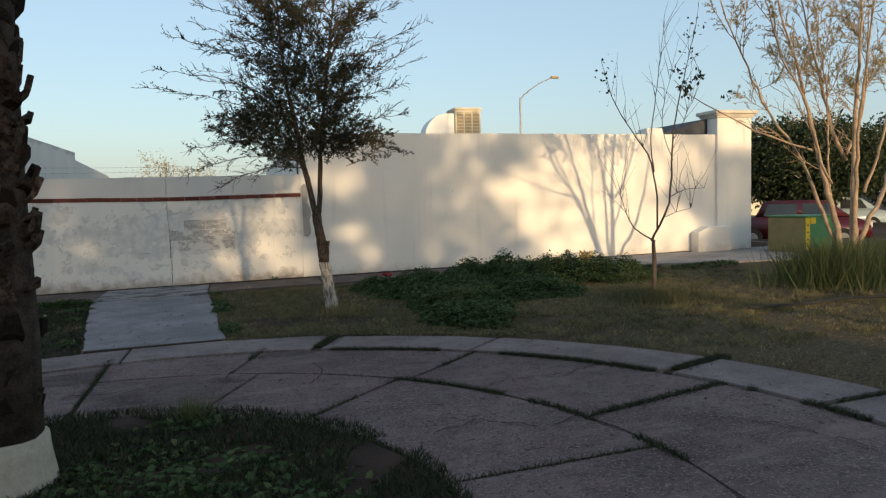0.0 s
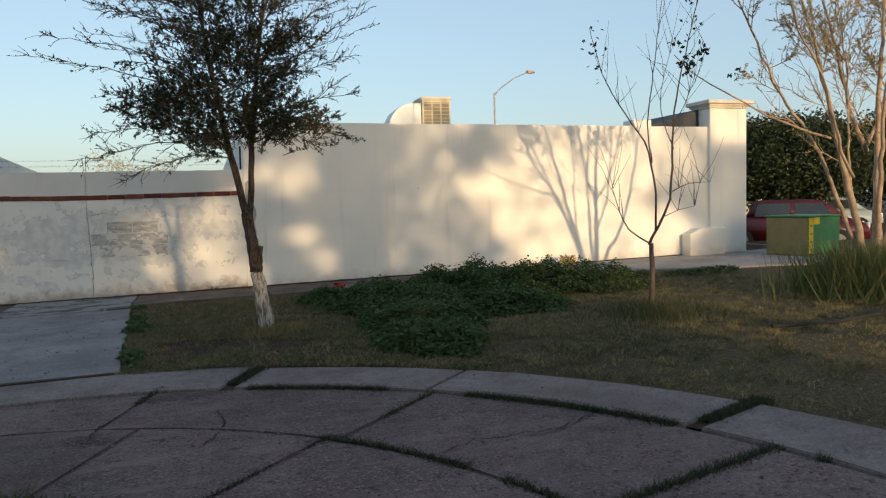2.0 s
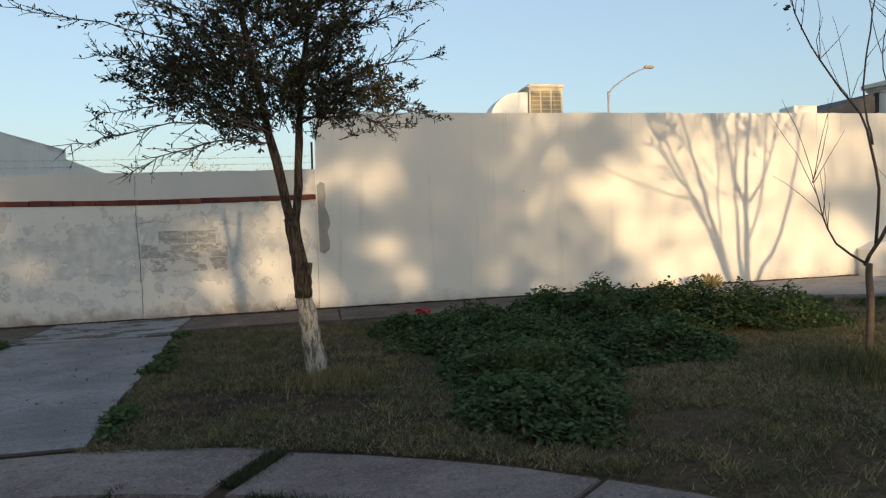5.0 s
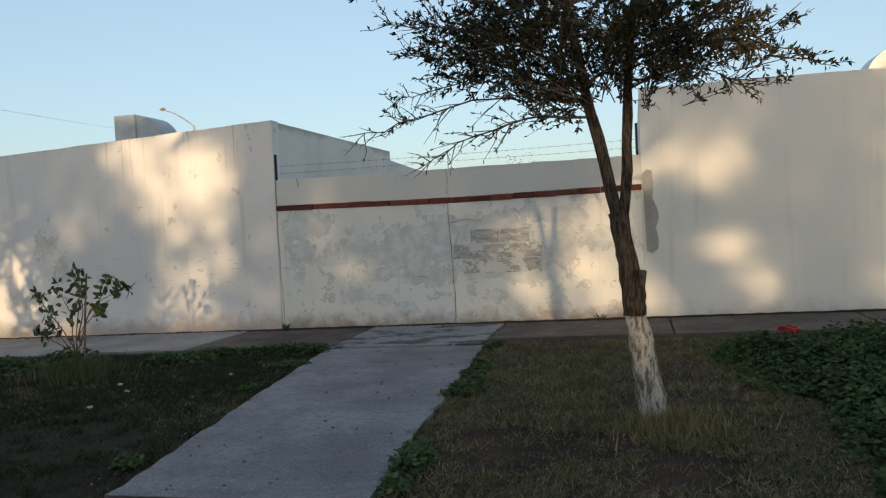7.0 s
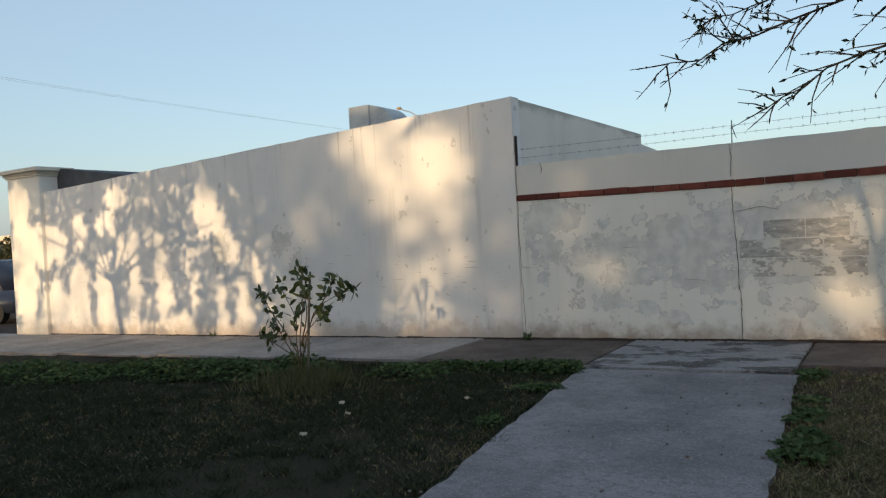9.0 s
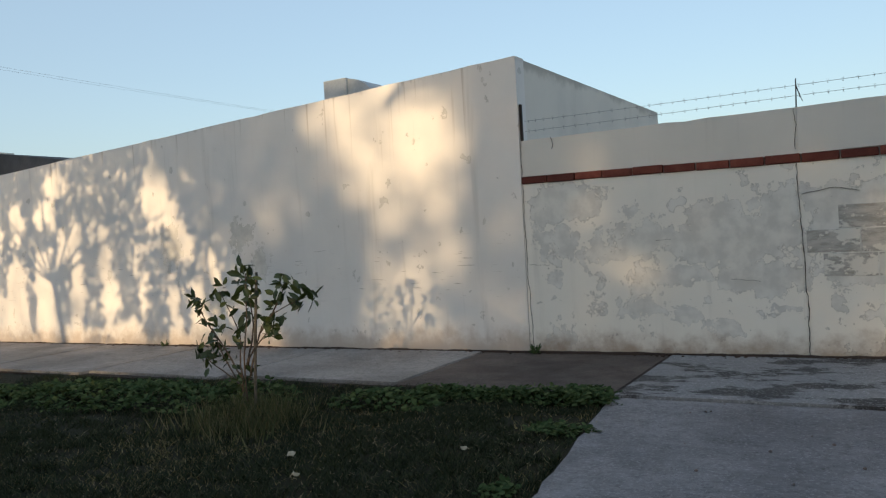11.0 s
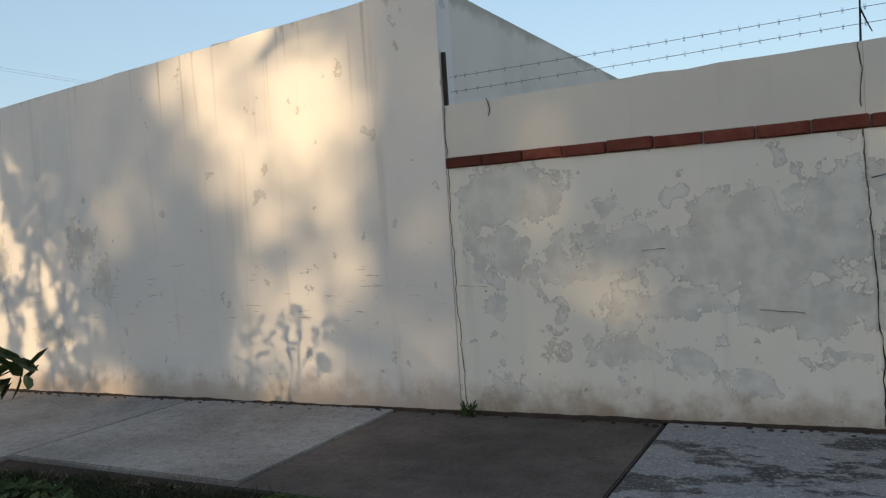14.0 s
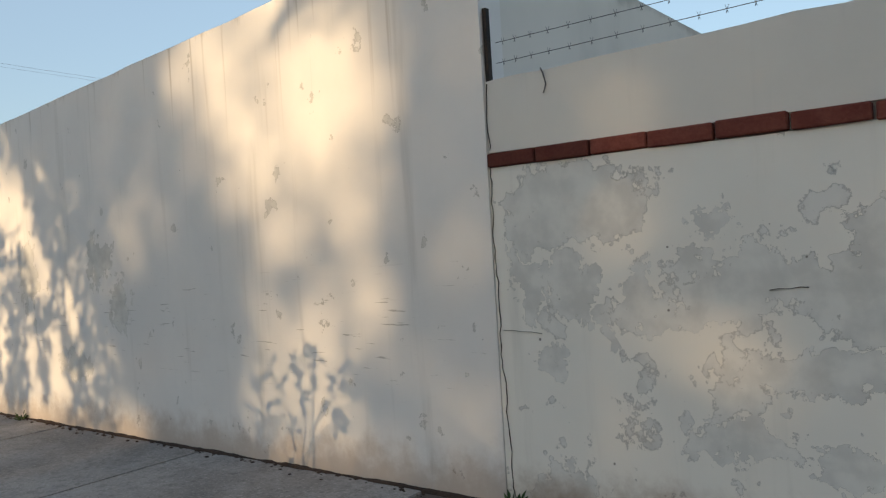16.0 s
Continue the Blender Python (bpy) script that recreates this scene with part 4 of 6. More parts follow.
part("trunk", bm, M_BARK, tree, "dark rough forked trunk", True)
wood, lv = bmesh.new(), Leaves()
for k in range(64):
    stem = stem_l if k % 2 else stem_r
    t = random.uniform(0.2, 0.97) ** 0.8
    i = int(t * (len(stem) - 1))
    p = stem[i]
    az = random.uniform(0, 2 * math.pi)
    out = Vector((math.cos(az), 0.8 * math.sin(az), 0))
    low_branch = max(0.0, 1 - (p.z - 2.0) / 1.6)
    ln = random.uniform(0.35, 0.78) * (0.95 + 0.35 * low_branch) * (1.25 if out.x < -0.3 else 0.9)
    rise = random.uniform(-0.05, 0.25) + 0.75 * (1 - low_branch) * random.uniform(0.4, 1.0)
    e = p + out * ln + Vector((0, 0, ln * rise))
    q = limb(wood, [p, p.lerp(e, 0.5) + rnd_dir() * 0.06 + Vector((0, 0, 0.05)), e], 0.010, 0.003, 5, 0.1, 0.01)
    twiggy(q, lv, wood, 24, 0.32, 17, 0.046, 0.016, 1.0, 0.2, 0.0, 0.6)
for dx, dy, h0, h1 in ((-2.0, 0.2, 2.75, 3.3), (-2.1, -0.3, 2.5, 3.0), (-1.6, 0.5, 2.2, 2.3), (-1.65, -0.2, 2.1, 1.95), (-1.9, 0.1, 3.0, 3.75), (1.5, 0.2, 2.6, 3.75), (1.15, -0.3, 2.5, 3.1),
                       (1.3, 0.1, 2.3, 2.75), (0.85, -0.2, 2.15, 2.35), (0.9, 0.3, 2.2, 2.1), (-1.3, -0.5, 2.2, 2.6), (-1.0, 0.1, 3.4, 4.4), (1.2, 0.2, 3.4, 4.6), (-1.2, -0.1, 2.0, 1.75), (-1.5, 0.3, 3.5, 4.2), (-0.6, 0.3, 3.9, 5.0), (0.5, 0.0, 3.9, 5.1), (1.6, -0.2, 3.0, 4.0)):
    p = Vector((1.28 if dx < 0 else 1.52, TY, h0))
    e = Vector((p.x + dx * 0.93, TY + dy, h1))
    q = limb(wood, [p, p.lerp(e, 0.5) + Vector((0, 0, 0.12)), e], 0.009, 0.0025, 5, 0.1, 0.018)
    twiggy(q, lv, wood, 34, 0.28, 11, 0.04, 0.013, 0.8, 0.15, 0.0, 0.95)
for k in range(30):
    side = -1 if k % 5 < 3 else 1
    p = Vector((1.25 if side < 0 else 1.55, TY + random.uniform(-0.2, 0.2), random.uniform(2.3, 4.0)))
    e = p + Vector((side * random.uniform(0.7, 1.45), random.uniform(-0.7, 0.7), random.uniform(0.0, 0.85)))
    q = limb(wood, [p, p.lerp(e, 0.5) + rnd_dir() * 0.1, e], 0.007, 0.002, 4, 0.1, 0.02)
    twiggy(q, lv, wood, 22, 0.22, 7, 0.036, 0.012, 0.8, 0.2, 0.0, 1.0)
for n_clumps, c, r in ((290, (1.32, TY, 3.1), (0.66, 0.6, 1.2)), (110, (0.78, TY, 2.5), (0.5, 0.45, 0.3)), (80, (1.85, TY, 2.35), (0.5, 0.45, 0.35)), (90, (1.3, TY, 2.15), (0.5, 0.5, 0.22))):
    for _ in range(n_clumps):
        d = rnd_dir() * random.random() ** 0.45
        p = Vector((c[0] + d.x * r[0], c[1] + d.y * r[1], c[2] + d.z * r[2]))
        e = p + (Vector((p.x - 1.4, p.y - TY, 0.35)).normalized() + rnd_dir() * 0.7).normalized() * random.uniform(0.2, 0.42)
        twiggy([p, p.lerp(e, 0.5), e], lv, wood, 3, 0.2, 11, 0.046, 0.017, 1.0, 0.0)
        tube(wood, [p, e], [0.005, 0.002], 3)
tagged(part("twig_mass", wood, M_TWIG, tree), kind="stuff")
lv.done("crown", M_LEAF_OAK, tree)

# bare sapling
random.seed(5)
SY = 9.35
sap = thing("sapling", 5.98, SY, gz(5.98) - 0.03, "nearly leafless slender sapling rising from tall grass", "tree")
bm = bmesh.new()
wood, lv = bmesh.new(), Leaves()


def sx(pts):
    return [(x, SY + 0.12 * math.sin(3 * z), z) for x, z in pts]


limb(bm, [(5.98, SY, 0.08), (6.0, SY, 0.5), (5.99, SY, 0.9)], 0.034, 0.026, 9, 0.1, 0.004)
main = [limb(bm, sx(p), a * 0.8, b * 0.8, 6, 0.12, 0.008) for p, a, b in (
    (((5.99, 0.88), (6.17, 1.42), (6.3, 2.15), (6.45, 2.75), (6.62, 3.9)), 0.022, 0.005),
    (((6.05, 1.05), (5.97, 1.5), (5.93, 1.97), (5.8, 2.3), (5.63, 2.55), (5.4, 2.9), (5.17, 3.35)), 0.018, 0.004),
    (((5.99, 0.9), (5.68, 1.07), (5.52, 1.3), (5.41, 1.55)), 0.014, 0.004),
    (((5.95, 1.85), (6.0, 2.32), (6.08, 2.92), (6.12, 3.9)), 0.012, 0.003),
    (((6.1, 1.2), (6.3, 1.28), (6.53, 1.33)), 0.008, 0.003), (((6.2, 1.5), (6.42, 1.6), (6.72, 1.61)), 0.009, 0.003),
    (((6.28, 2.0), (6.2, 2.6), (6.3, 3.3)), 0.009, 0.002), (((6.35, 2.3), (6.62, 2.7), (6.75, 3.2)), 0.008, 0.002))]
part("trunk", bm, M_TWIG, sap, smooth=True)
for q in main:
    for _ in range(9):
        p = q[random.randrange(len(q) // 3, len(q))]
        e = p + Vector((random.uniform(-0.3, 0.3), random.uniform(-0.25, 0.25), random.uniform(0.15, 0.7)))
        limb(wood, [p, p.lerp(e, 0.5) + rnd_dir() * 0.03, e], 0.004, 0.0015, 3, 0.1, 0.008)
for q in (main[1], main[0]):
    for _ in range(26):
        p = q[-1 - random.randrange(0, 5)] + rnd_dir() * 0.12
        lv.add(p, rnd_dir(), 0.055, 0.035)
tagged(part("twig_mass", wood, M_TWIG, sap), kind="stuff")
lv.done("crown", M_LEAF_DARK, sap)

# many-stemmed pale tree by the transformer
random.seed(8)
PX, PY = 9.4, 9.53
pale = thing("tree", PX, PY, gz(PX) - 0.05, "many-stemmed pale-barked tree with thin yellowing crown", "tree")
bm = bmesh.new()
wood, lv, dark = bmesh.new(), Leaves(), Leaves()
STEMS = [(0.062, ((9.38, 0.1), (9.33, 0.82), (9.0, 1.83), (8.78, 2.56), (8.51, 3.46), (8.23, 4.18), (8.0, 5.2))),
         (0.034, ((9.33, 0.7), (9.11, 1.2), (8.73, 2.1), (8.23, 2.74), (7.9, 3.41), (7.63, 4.0), (7.3, 4.9))),
         (0.022, ((9.05, 1.65), (8.81, 2.0), (8.4, 2.92), (8.01, 3.46), (7.7, 4.2))),
         (0.078, ((9.62, 0.1), (9.6, 0.75), (9.6, 1.83), (9.6, 2.56), (9.66, 3.46), (9.71, 4.36), (9.8, 5.6))),
         (0.036, ((9.6, 2.0), (9.38, 2.47), (9.22, 3.19), (9.06, 3.82), (8.95, 4.36), (8.8, 5.3))),
         (0.042, ((9.55, 0.6), (9.49, 1.65), (9.47, 2.38), (9.52, 3.46), (9.55, 4.36), (9.6, 5.4))),
         (0.045, ((9.65, 0.6), (9.9, 1.1), (10.15, 1.45), (10.4, 2.3), (10.6, 3.4), (10.8, 4.6))),
         (0.026, ((9.62, 2.1), (9.88, 2.56), (10.1, 3.3), (10.2, 4.4))),
         (0.026, ((9.66, 1.5), (9.85, 2.0), (10.0, 2.9), (10.05, 4.0), (10.1, 5.0))),
         (0.020, ((9.2, 1.25), (9.12, 2.0), (9.1, 2.8), (9.0, 3.6)))]
stems = [limb(bm, [(x, PY + 0.3 * math.sin(k * 2.1) * (z / 3), z) for x, z in s], r, 0.009, 9, 0.16, 0.014, 0.08, 1.6) for k, (r, s) in enumerate(STEMS)]
part("trunk", bm, M_BARK_PALE, pale, "pale peeling multiple stems", True)
for q in stems:
    for _ in range(13):
        i = random.randrange(len(q) // 3, len(q) - 1)
        p = q[i]
        ln = random.uniform(0.5, 1.1)
        e = p + Vector((random.uniform(-0.8, 0.5), random.uniform(-0.6, 0.6), random.uniform(0.3, 1.0))).normalized() * ln
        b = limb(wood, [p, p.lerp(e, 0.5) + Vector((0, 0, -0.04)), e], 0.007, 0.0025, 4, 0.15, 0.015)
        twiggy(b, lv, wood, 13, 0.3, 17 if p.z > 2.7 else 2, 0.036, 0.012, 0.9, 0.2, 0.1)
arm = limb(wood, [(8.8, PY, 2.16), (8.46, PY, 2.23), (7.81, PY, 2.44), (7.14, PY, 2.73), (6.67, PY, 2.96), (6.44, PY, 3.15)], 0.018, 0.005, 6, 0.15, 0.01)
for c, nn, rr in (((6.62, PY, 3.03), 42, 0.1), ((6.81, PY, 3.2), 26, 0.08), ((6.48, PY, 3.29), 10, 0.1), ((7.33, PY, 2.92), 10, 0.12)):
    for _ in range(nn):
        dark.add(Vector(c) + rnd_dir() * rr * random.uniform(0.3, 1.2), rnd_dir(), 0.07, 0.04)
tagged(part("twig_mass", wood, M_BARK_PALE, pale), kind="stuff")
lv.done("crown", M_LEAF_PALE, pale)
tagged(dark.done("dark_foliage", M_LEAF_DARK, pale), kind="stuff")

# unseen lawn tree beside the worn house, its leaves placed to dapple the wall
random.seed(9)
nx, ny = -9.9, 7.9
# light between its leaves, on the wall: x, z, half width, half height
DAPPLE = [(-11.75, 0.5, 0.26, 0.75), (-10.88, 0.75, 0.16, 0.95), (-10.15, 0.85, 0.16, 0.8), (-9.8, 0.02, 0.45, 0.16), (-9.0, 1.9, 0.28, 0.42), (-8.6, 1.55, 0.14, 0.3), (-8.45, 1.12, 0.18, 0.2), (-7.88, 0.88, 0.13, 0.24),
          (-8.2, 0.28, 0.15, 0.42), (-8.7, 0.3, 0.12, 0.4), (-11.6, 1.8, 0.3, 0.2), (-11.3, 2.2, 0.22, 0.2), (-12.5, 0.45, 0.3, 0.7), (-13.4, 1.5, 0.5, 0.4), (-13.2, 0.2, 0.4, 0.5), (-14.2, 1.0, 0.4, 1.0), (-14.3, 2.3, 0.4, 0.4), (-12.4, 1.75, 0.2, 0.3),
          (-11.2, 1.35, 0.14, 0.3), (-10.45, 1.5, 0.1, 0.2), (-9.5, 1.0, 0.1, 0.2), (-9.35, 0.5, 0.1, 0.3), (-13.9, -0.05, 0.5, 0.15), (-8.5, -0.08, 0.5, 0.1), (-11.3, -0.05, 0.9, 0.12)]
nb = thing("tree", nx, ny, gz(nx) - 0.05, "unseen forked lawn tree, crown leaves placed to dapple the wall", "tree")
bm = bmesh.new()
lv, wood = Leaves(), bmesh.new()
limb(bm, [(nx + 0.1, ny, -0.3), (nx + 0.05, ny, 0.8), (nx - 0.1, ny, 1.6)], 0.085, 0.065, 9)
for e in ((-0.75, 3.0), (-0.3, 3.2), (0.25, 3.1), (0.75, 2.8), (-1.3, 2.7), (1.6, 2.7), (2.6, 2.5), (-2.2, 2.5)):
    q = limb(bm, [(nx - 0.08, ny, 1.55), (nx - 0.1 + e[0] * 0.45, ny, 2.1), (nx + e[0], ny, e[1])], 0.036, 0.012, 6, 0.2, 0.02)
    twiggy(q, lv, wood, 14, 0.4, 3, 0.06, 0.03, 1.0, 0.4)
for _ in range(26000):
    px, py, pz = nx + random.uniform(-3.4, 4.1), ny + random.uniform(-0.9, 0.9), random.uniform(0.75, 3.9)
    dy = WALL_Y - py
    xw, zw = px + SUN_X * dy, pz - SUN_Y * dy
    d = Vector((xw, zw, 0))
    xa, za = xw + 0.14 * noise.noise(d * 3.5), zw + 0.2 * noise.noise(d * 3.5 + Vector((0, 0, 5)))
    open_sky = max(1 - math.hypot((xa - gx) / rx, (za - gzz) / rz) for gx, gzz, rx, rz in DAPPLE)
    if open_sky > -0.12 or noise.noise(d * 4.5 + Vector((0, 0, 9))) > 0.44 and random.random() < 0.85:
        continue
    lv.add((px, py, pz), rnd_dir(), random.uniform(0.08, 0.13), 0.065)
part("trunk", bm, M_BARK, nb, smooth=True)
tagged(part("twig_mass", wood, M_TWIG, nb), kind="stuff")
lv.done("crown", M_LEAF_OAK, nb)

# palm on the island
random.seed(12)
QX, QY = -0.95, 4.5
palm = thing("palm_tree", QX, QY, gz(QX) - 0.02, "palm trunk with ragged brown leaf stubs and limewashed foot", "palm")
bm = bmesh.new()
tube(bm, [(QX, QY, z) for z in (-0.06, 0.05, 0.2, 0.29)], [0.31, 0.29, 0.27, 0.262], 24, 0.02)
part("limewashed_foot", bm, M_PALM_LIME, palm, "flaking cream limewash", True)
bm = bmesh.new()
tube(bm, [(QX, QY, z) for z in (0.28, 0.8, 1.6, 2.6, 4.2)], [0.235, 0.23, 0.215, 0.2, 0.19], 20, 0.05)
part("trunk", bm, M_PALM, palm, smooth=True)
bm = bmesh.new()
for k in range(300):
    bm = bmesh.new()
    z = 0.3 + k * 0.0127
    a = k * 2.39996 + random.uniform(-0.25, 0.25)
    r = 0.2 - 0.008 * z
    tilt = random.uniform(-0.35, 0.35)
    d = Vector((math.cos(a), math.sin(a), 0))
    s = (Vector((-d.y, d.x, 0)) + Vector((0, 0, tilt))).normalized()
    w, h, o = random.uniform(0.045, 0.09), random.uniform(0.04, 0.19), random.uniform(0.02, 0.12) * (0.5 if z < 0.75 else 1.0)
    b = Vector((QX, QY, z)) + d * r
    tip = b + d * o + Vector((0, 0, h))
    mid = b + d * o * 0.75 + Vector((0, 0, h * 0.45))
    th = d * -0.03 + Vector((0, 0, 0.01))
    rows = [[b - s * w, b + s * w], [mid - s * w * 0.8, mid + s * w * random.uniform(0.6, 0.9)], [tip - s * w * random.uniform(0.1, 0.6), tip + s * w * random.uniform(0.1, 0.5) + Vector((0, 0, random.uniform(-0.03, 0.03)))]]
    front = [[bm.verts.new(p) for p in row] for row in rows]
    back = [[bm.verts.new(p + th) for p in row] for row in rows]
    for i in (0, 1):
        for f in ((front[i][0], front[i][1], front[i + 1][1], front[i + 1][0]), (back[i][1], back[i][0], back[i + 1][0], back[i + 1][1]),
                  (front[i][1], back[i][1], back[i + 1][1], front[i + 1][1]), (back[i][0], front[i][0], front[i + 1][0], back[i + 1][0])):
            bm.faces.new(f)
    bm.faces.new((front[2][0], front[2][1], back[2][1], back[2][0]))
    part("leaf_stub", bm, M_STUB, palm)
crown = Leaves()
for k in range(26):
    a = k * 2.4
    for j in range(22):
        t = j / 22
        p = Vector((QX + math.cos(a) * (0.2 + 1.5 * t), QY + math.sin(a) * (0.2 + 1.5 * t), 4.3 + 0.9 * t - 1.3 * t * t))
        crown.add(p, (math.cos(a + (0.9 if j % 2 else -0.9)), math.sin(a + (0.9 if j % 2 else -0.9)), -0.2), 0.5, 0.04)
crown.done("crown", M_LEAF_DARK, palm)

# citrus sapling with a stake
random.seed(14)
BY = 12.2
bush = thing("citrus_sapling", -4.36, BY, gz(-4.36) - 0.02, "young citrus bush with glossy leaves tied to a stake", "bush")
bm, lv = bmesh.new(), Leaves()
ways = [((-4.36, -0.1), (-4.33, 0.3), (-4.24, 0.63), (-4.17, 1.0)), ((-4.36, -0.1), (-4.42, 0.3), (-4.41, 0.55), (-4.53, 0.75), (-4.6, 0.86)),
        ((-4.4, 0.2), (-4.55, 0.45), (-4.66, 0.62), (-4.74, 0.77)), ((-4.34, 0.2), (-4.22, 0.5), (-4.09, 0.68), (-3.72, 0.82)),
        ((-4.4, 0.1), (-4.65, 0.35), (-4.82, 0.56)), ((-4.4, 0.15), (-4.75, 0.28), (-4.97, 0.33)), ((-4.35, 0.3), (-4.28, 0.6), (-4.36, 0.92)), ((-4.2, 0.55), (-4.0, 0.75), (-3.85, 0.95)),
        ((-4.35, 0.3), (-4.2, 0.45), (-3.95, 0.62))]
for w in ways:
    dy = random.uniform(-0.22, 0.22)
    q = limb(bm, [(x, BY + dy * i / len(w), z) for i, (x, z) in enumerate(w)], 0.0075, 0.003, 6, 0.08, 0.006)
    n = len(q)
    for _ in range(26):
        i = min(n - 1, int(n * (1 - 0.45 * random.random() ** 1.6)))
        p = q[i] + rnd_dir() * 0.055
        lv.add(p, (rnd_dir() + Vector((0, 0, 0.2))).normalized(), random.uniform(0.07, 0.12), random.uniform(0.036, 0.052), None, 0.15, True)
for _ in range(40):
    lv.add(Vector((-4.38, BY, random.uniform(0.05, 0.3))) + rnd_dir() * 0.07, rnd_dir(), 0.07, 0.035)
part("stem", bm, M_TWIG, bush, smooth=True)
lv.done("crown", M_LEAF_CITRUS, bush)
bm = bmesh.new()
tube(bm, [(-4.27, BY - 0.03, -0.15), (-4.22, BY - 0.03, 0.5), (-4.165, BY - 0.03, 1.0)], [0.012, 0.012, 0.01], 7)
part("stake", bm, M_STAKE, bush, "thin weathered stake")

# ---- plants on the ground ----
rng = np.random.default_rng(4)


def blades(name, pts, height, width, material, label, lean=0.5, parent=None):
    """Grass blades, one triangle each, at the given places."""
    n = len(pts)
    p = np.array(pts)
    a = rng.uniform(0, 2 * np.pi, n)
    b = rng.uniform(0, 2 * np.pi, n)
    h = np.asarray(height) * rng.uniform(0.45, 1.25, n)
    w = width * rng.uniform(0.6, 1.4, n)
    side = np.stack([np.cos(a), np.sin(a), np.zeros(n)], 1) * (w / 2)[:, None]
    tip = np.stack([np.cos(b) * h * lean * rng.uniform(0.2, 1.6, n), np.sin(b) * h * lean * rng.uniform(0.2, 1.6, n), h], 1)
    v = np.stack([p - side, p + side, p + tip], 1).reshape(-1, 3)
    f = np.arange(3 * n).reshape(-1, 3)
    ob = flat_mesh(name, v, f.tolist(), material, parent)
    return tagged(ob, label, "grass", "", "stuff")


def bare(x, y):
    """Bare or worn spots in the lawns."""
    for bx, by, rx, ry in ((0.85, 9.75, 0.5, 0.5), (1.75, 9.35, 0.35, 0.28), (3.9, 8.3, 0.5, 0.25), (-2.6, 9.8, 0.7, 0.5), (9.5, 11.9, 1.6, 0.5)):
        if ((x - bx) / rx) ** 2 + ((y - by) / ry) ** 2 < 1 + 0.8 * noise.noise(Vector((x * 4, y * 4, 2))):
            return True
    return False


def on_lawn(x, y):
    if kerb_radius(x, y) < KERB_OUT + 0.03 or y > lawn_edge(x) - 0.02:
        return False
    return not (drive_left(y) - 0.03 < x < drive_right(y) + 0.03)


green, dry, shady = [], [], []
while len(green) + len(dry) + len(shady) < 400000:
    near = random.random() < 0.72
    x = random.uniform(-8.0, 7.0) if near else random.uniform(-13.5, 13.0)
    y = random.uniform(7.6, 13.6) if near else random.uniform(0.0, 13.8)
    if not on_lawn(x, y):
        continue
    w = noise.noise(Vector((x * 0.8, y * 0.8, 7))) + 0.4 * noise.noise(Vector((x * 3.5, y * 3.5, 3)))
    if bare(x, y) and random.random() < 0.85:
        continue
    tuft = noise.noise(Vector((x * 5.5, y * 5.5, 13)))
    if w < -0.08 and random.random() < 0.75 or tuft < -0.06 and random.random() < 0.7:
        continue
    z = gz(x) - 0.016 + noise.noise(Vector((x * 0.9, y * 0.9, 0))) * 0.025
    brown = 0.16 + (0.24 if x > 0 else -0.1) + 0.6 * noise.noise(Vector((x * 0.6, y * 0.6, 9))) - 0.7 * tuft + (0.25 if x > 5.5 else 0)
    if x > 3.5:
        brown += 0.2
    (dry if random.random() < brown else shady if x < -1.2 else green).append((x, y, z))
blades("lawn_grass", green, 0.038, 0.0065, M_GRASS, "short green grass of the lawns", 1.4)
blades("shady_lawn_grass", shady, 0.036, 0.007, M_GRASS_SHADED, "dark green short grass before the worn house, shade put into its colour", 1.1)
blades("dry_lawn_grass", dry, 0.034, 0.006, M_GRASS_DRY, "short yellowed grass of the lawns", 1.0)
straw = green[::6] + shady[::16] + [p for p in dry[::3] if p[0] > -1 or random.random() < 0.4]
for _ in range(26000):
    x, y = random.uniform(-0.2, 6.5), random.uniform(8.6, 13.4)
    if on_lawn(x, y):
        straw.append((x, y, gz(x) - 0.01))
blades("straw", [(x + random.uniform(-0.1, 0.1), y + random.uniform(-0.1, 0.1), z + 0.015) for x, y, z in straw if on_lawn(x, y) and (random.random() < 0.25 or not bare(x, y))], 0.014, 0.005, M_STRAW, "pale dead grass lying on the lawns", 2.6)
wet_tufts, dry_tufts, shaded_tufts = [], [], []
for _ in range(2600):
    x, y = random.uniform(-8.5, 9.0), random.uniform(5.8, 13.6)
    if not on_lawn(x, y) or bare(x, y) and random.random() < 0.7:
        continue
    r, heap = random.uniform(0.04, 0.13), shaded_tufts if x < -1.2 else dry_tufts if random.random() < (0.4 if x < 4 else 0.6) else wet_tufts
    for _ in range(int(620 * r)):
        a, q = random.uniform(0, 6.283), r * math.sqrt(random.random())
        heap.append((x + q * math.cos(a), y + q * math.sin(a), gz(x) - 0.016))
blades("grass_tuft", wet_tufts, 0.058, 0.0065, M_GRASS, "green tufts standing out of the lawn", 0.9)
blades("grass_tuft", dry_tufts, 0.05, 0.006, M_GRASS_DRY, "yellowed tufts standing out of the lawn", 1.0)
blades("grass_tuft", shaded_tufts, 0.055, 0.0075, M_GRASS_SHADED, "dark green tufts standing out of the lawn, shade put into their colour", 1.0)
pts = []
while len(pts) < 60000:
    x, y = CX + random.uniform(-2.3, 2.3), CY + random.uniform(-2.3, 2.3)
    if radius(x, y) < 2.28 * (1 + 0.02 * random.random()) and noise.noise(Vector((x * 1.5, y * 1.5, 5))) > -0.35:
        pts.append((x, y, gz(x) + 0.03))
blades("island_grass", pts, 0.05, 0.008, M_GRASS_SHADED, "dark short weedy grass on the island", 0.8)

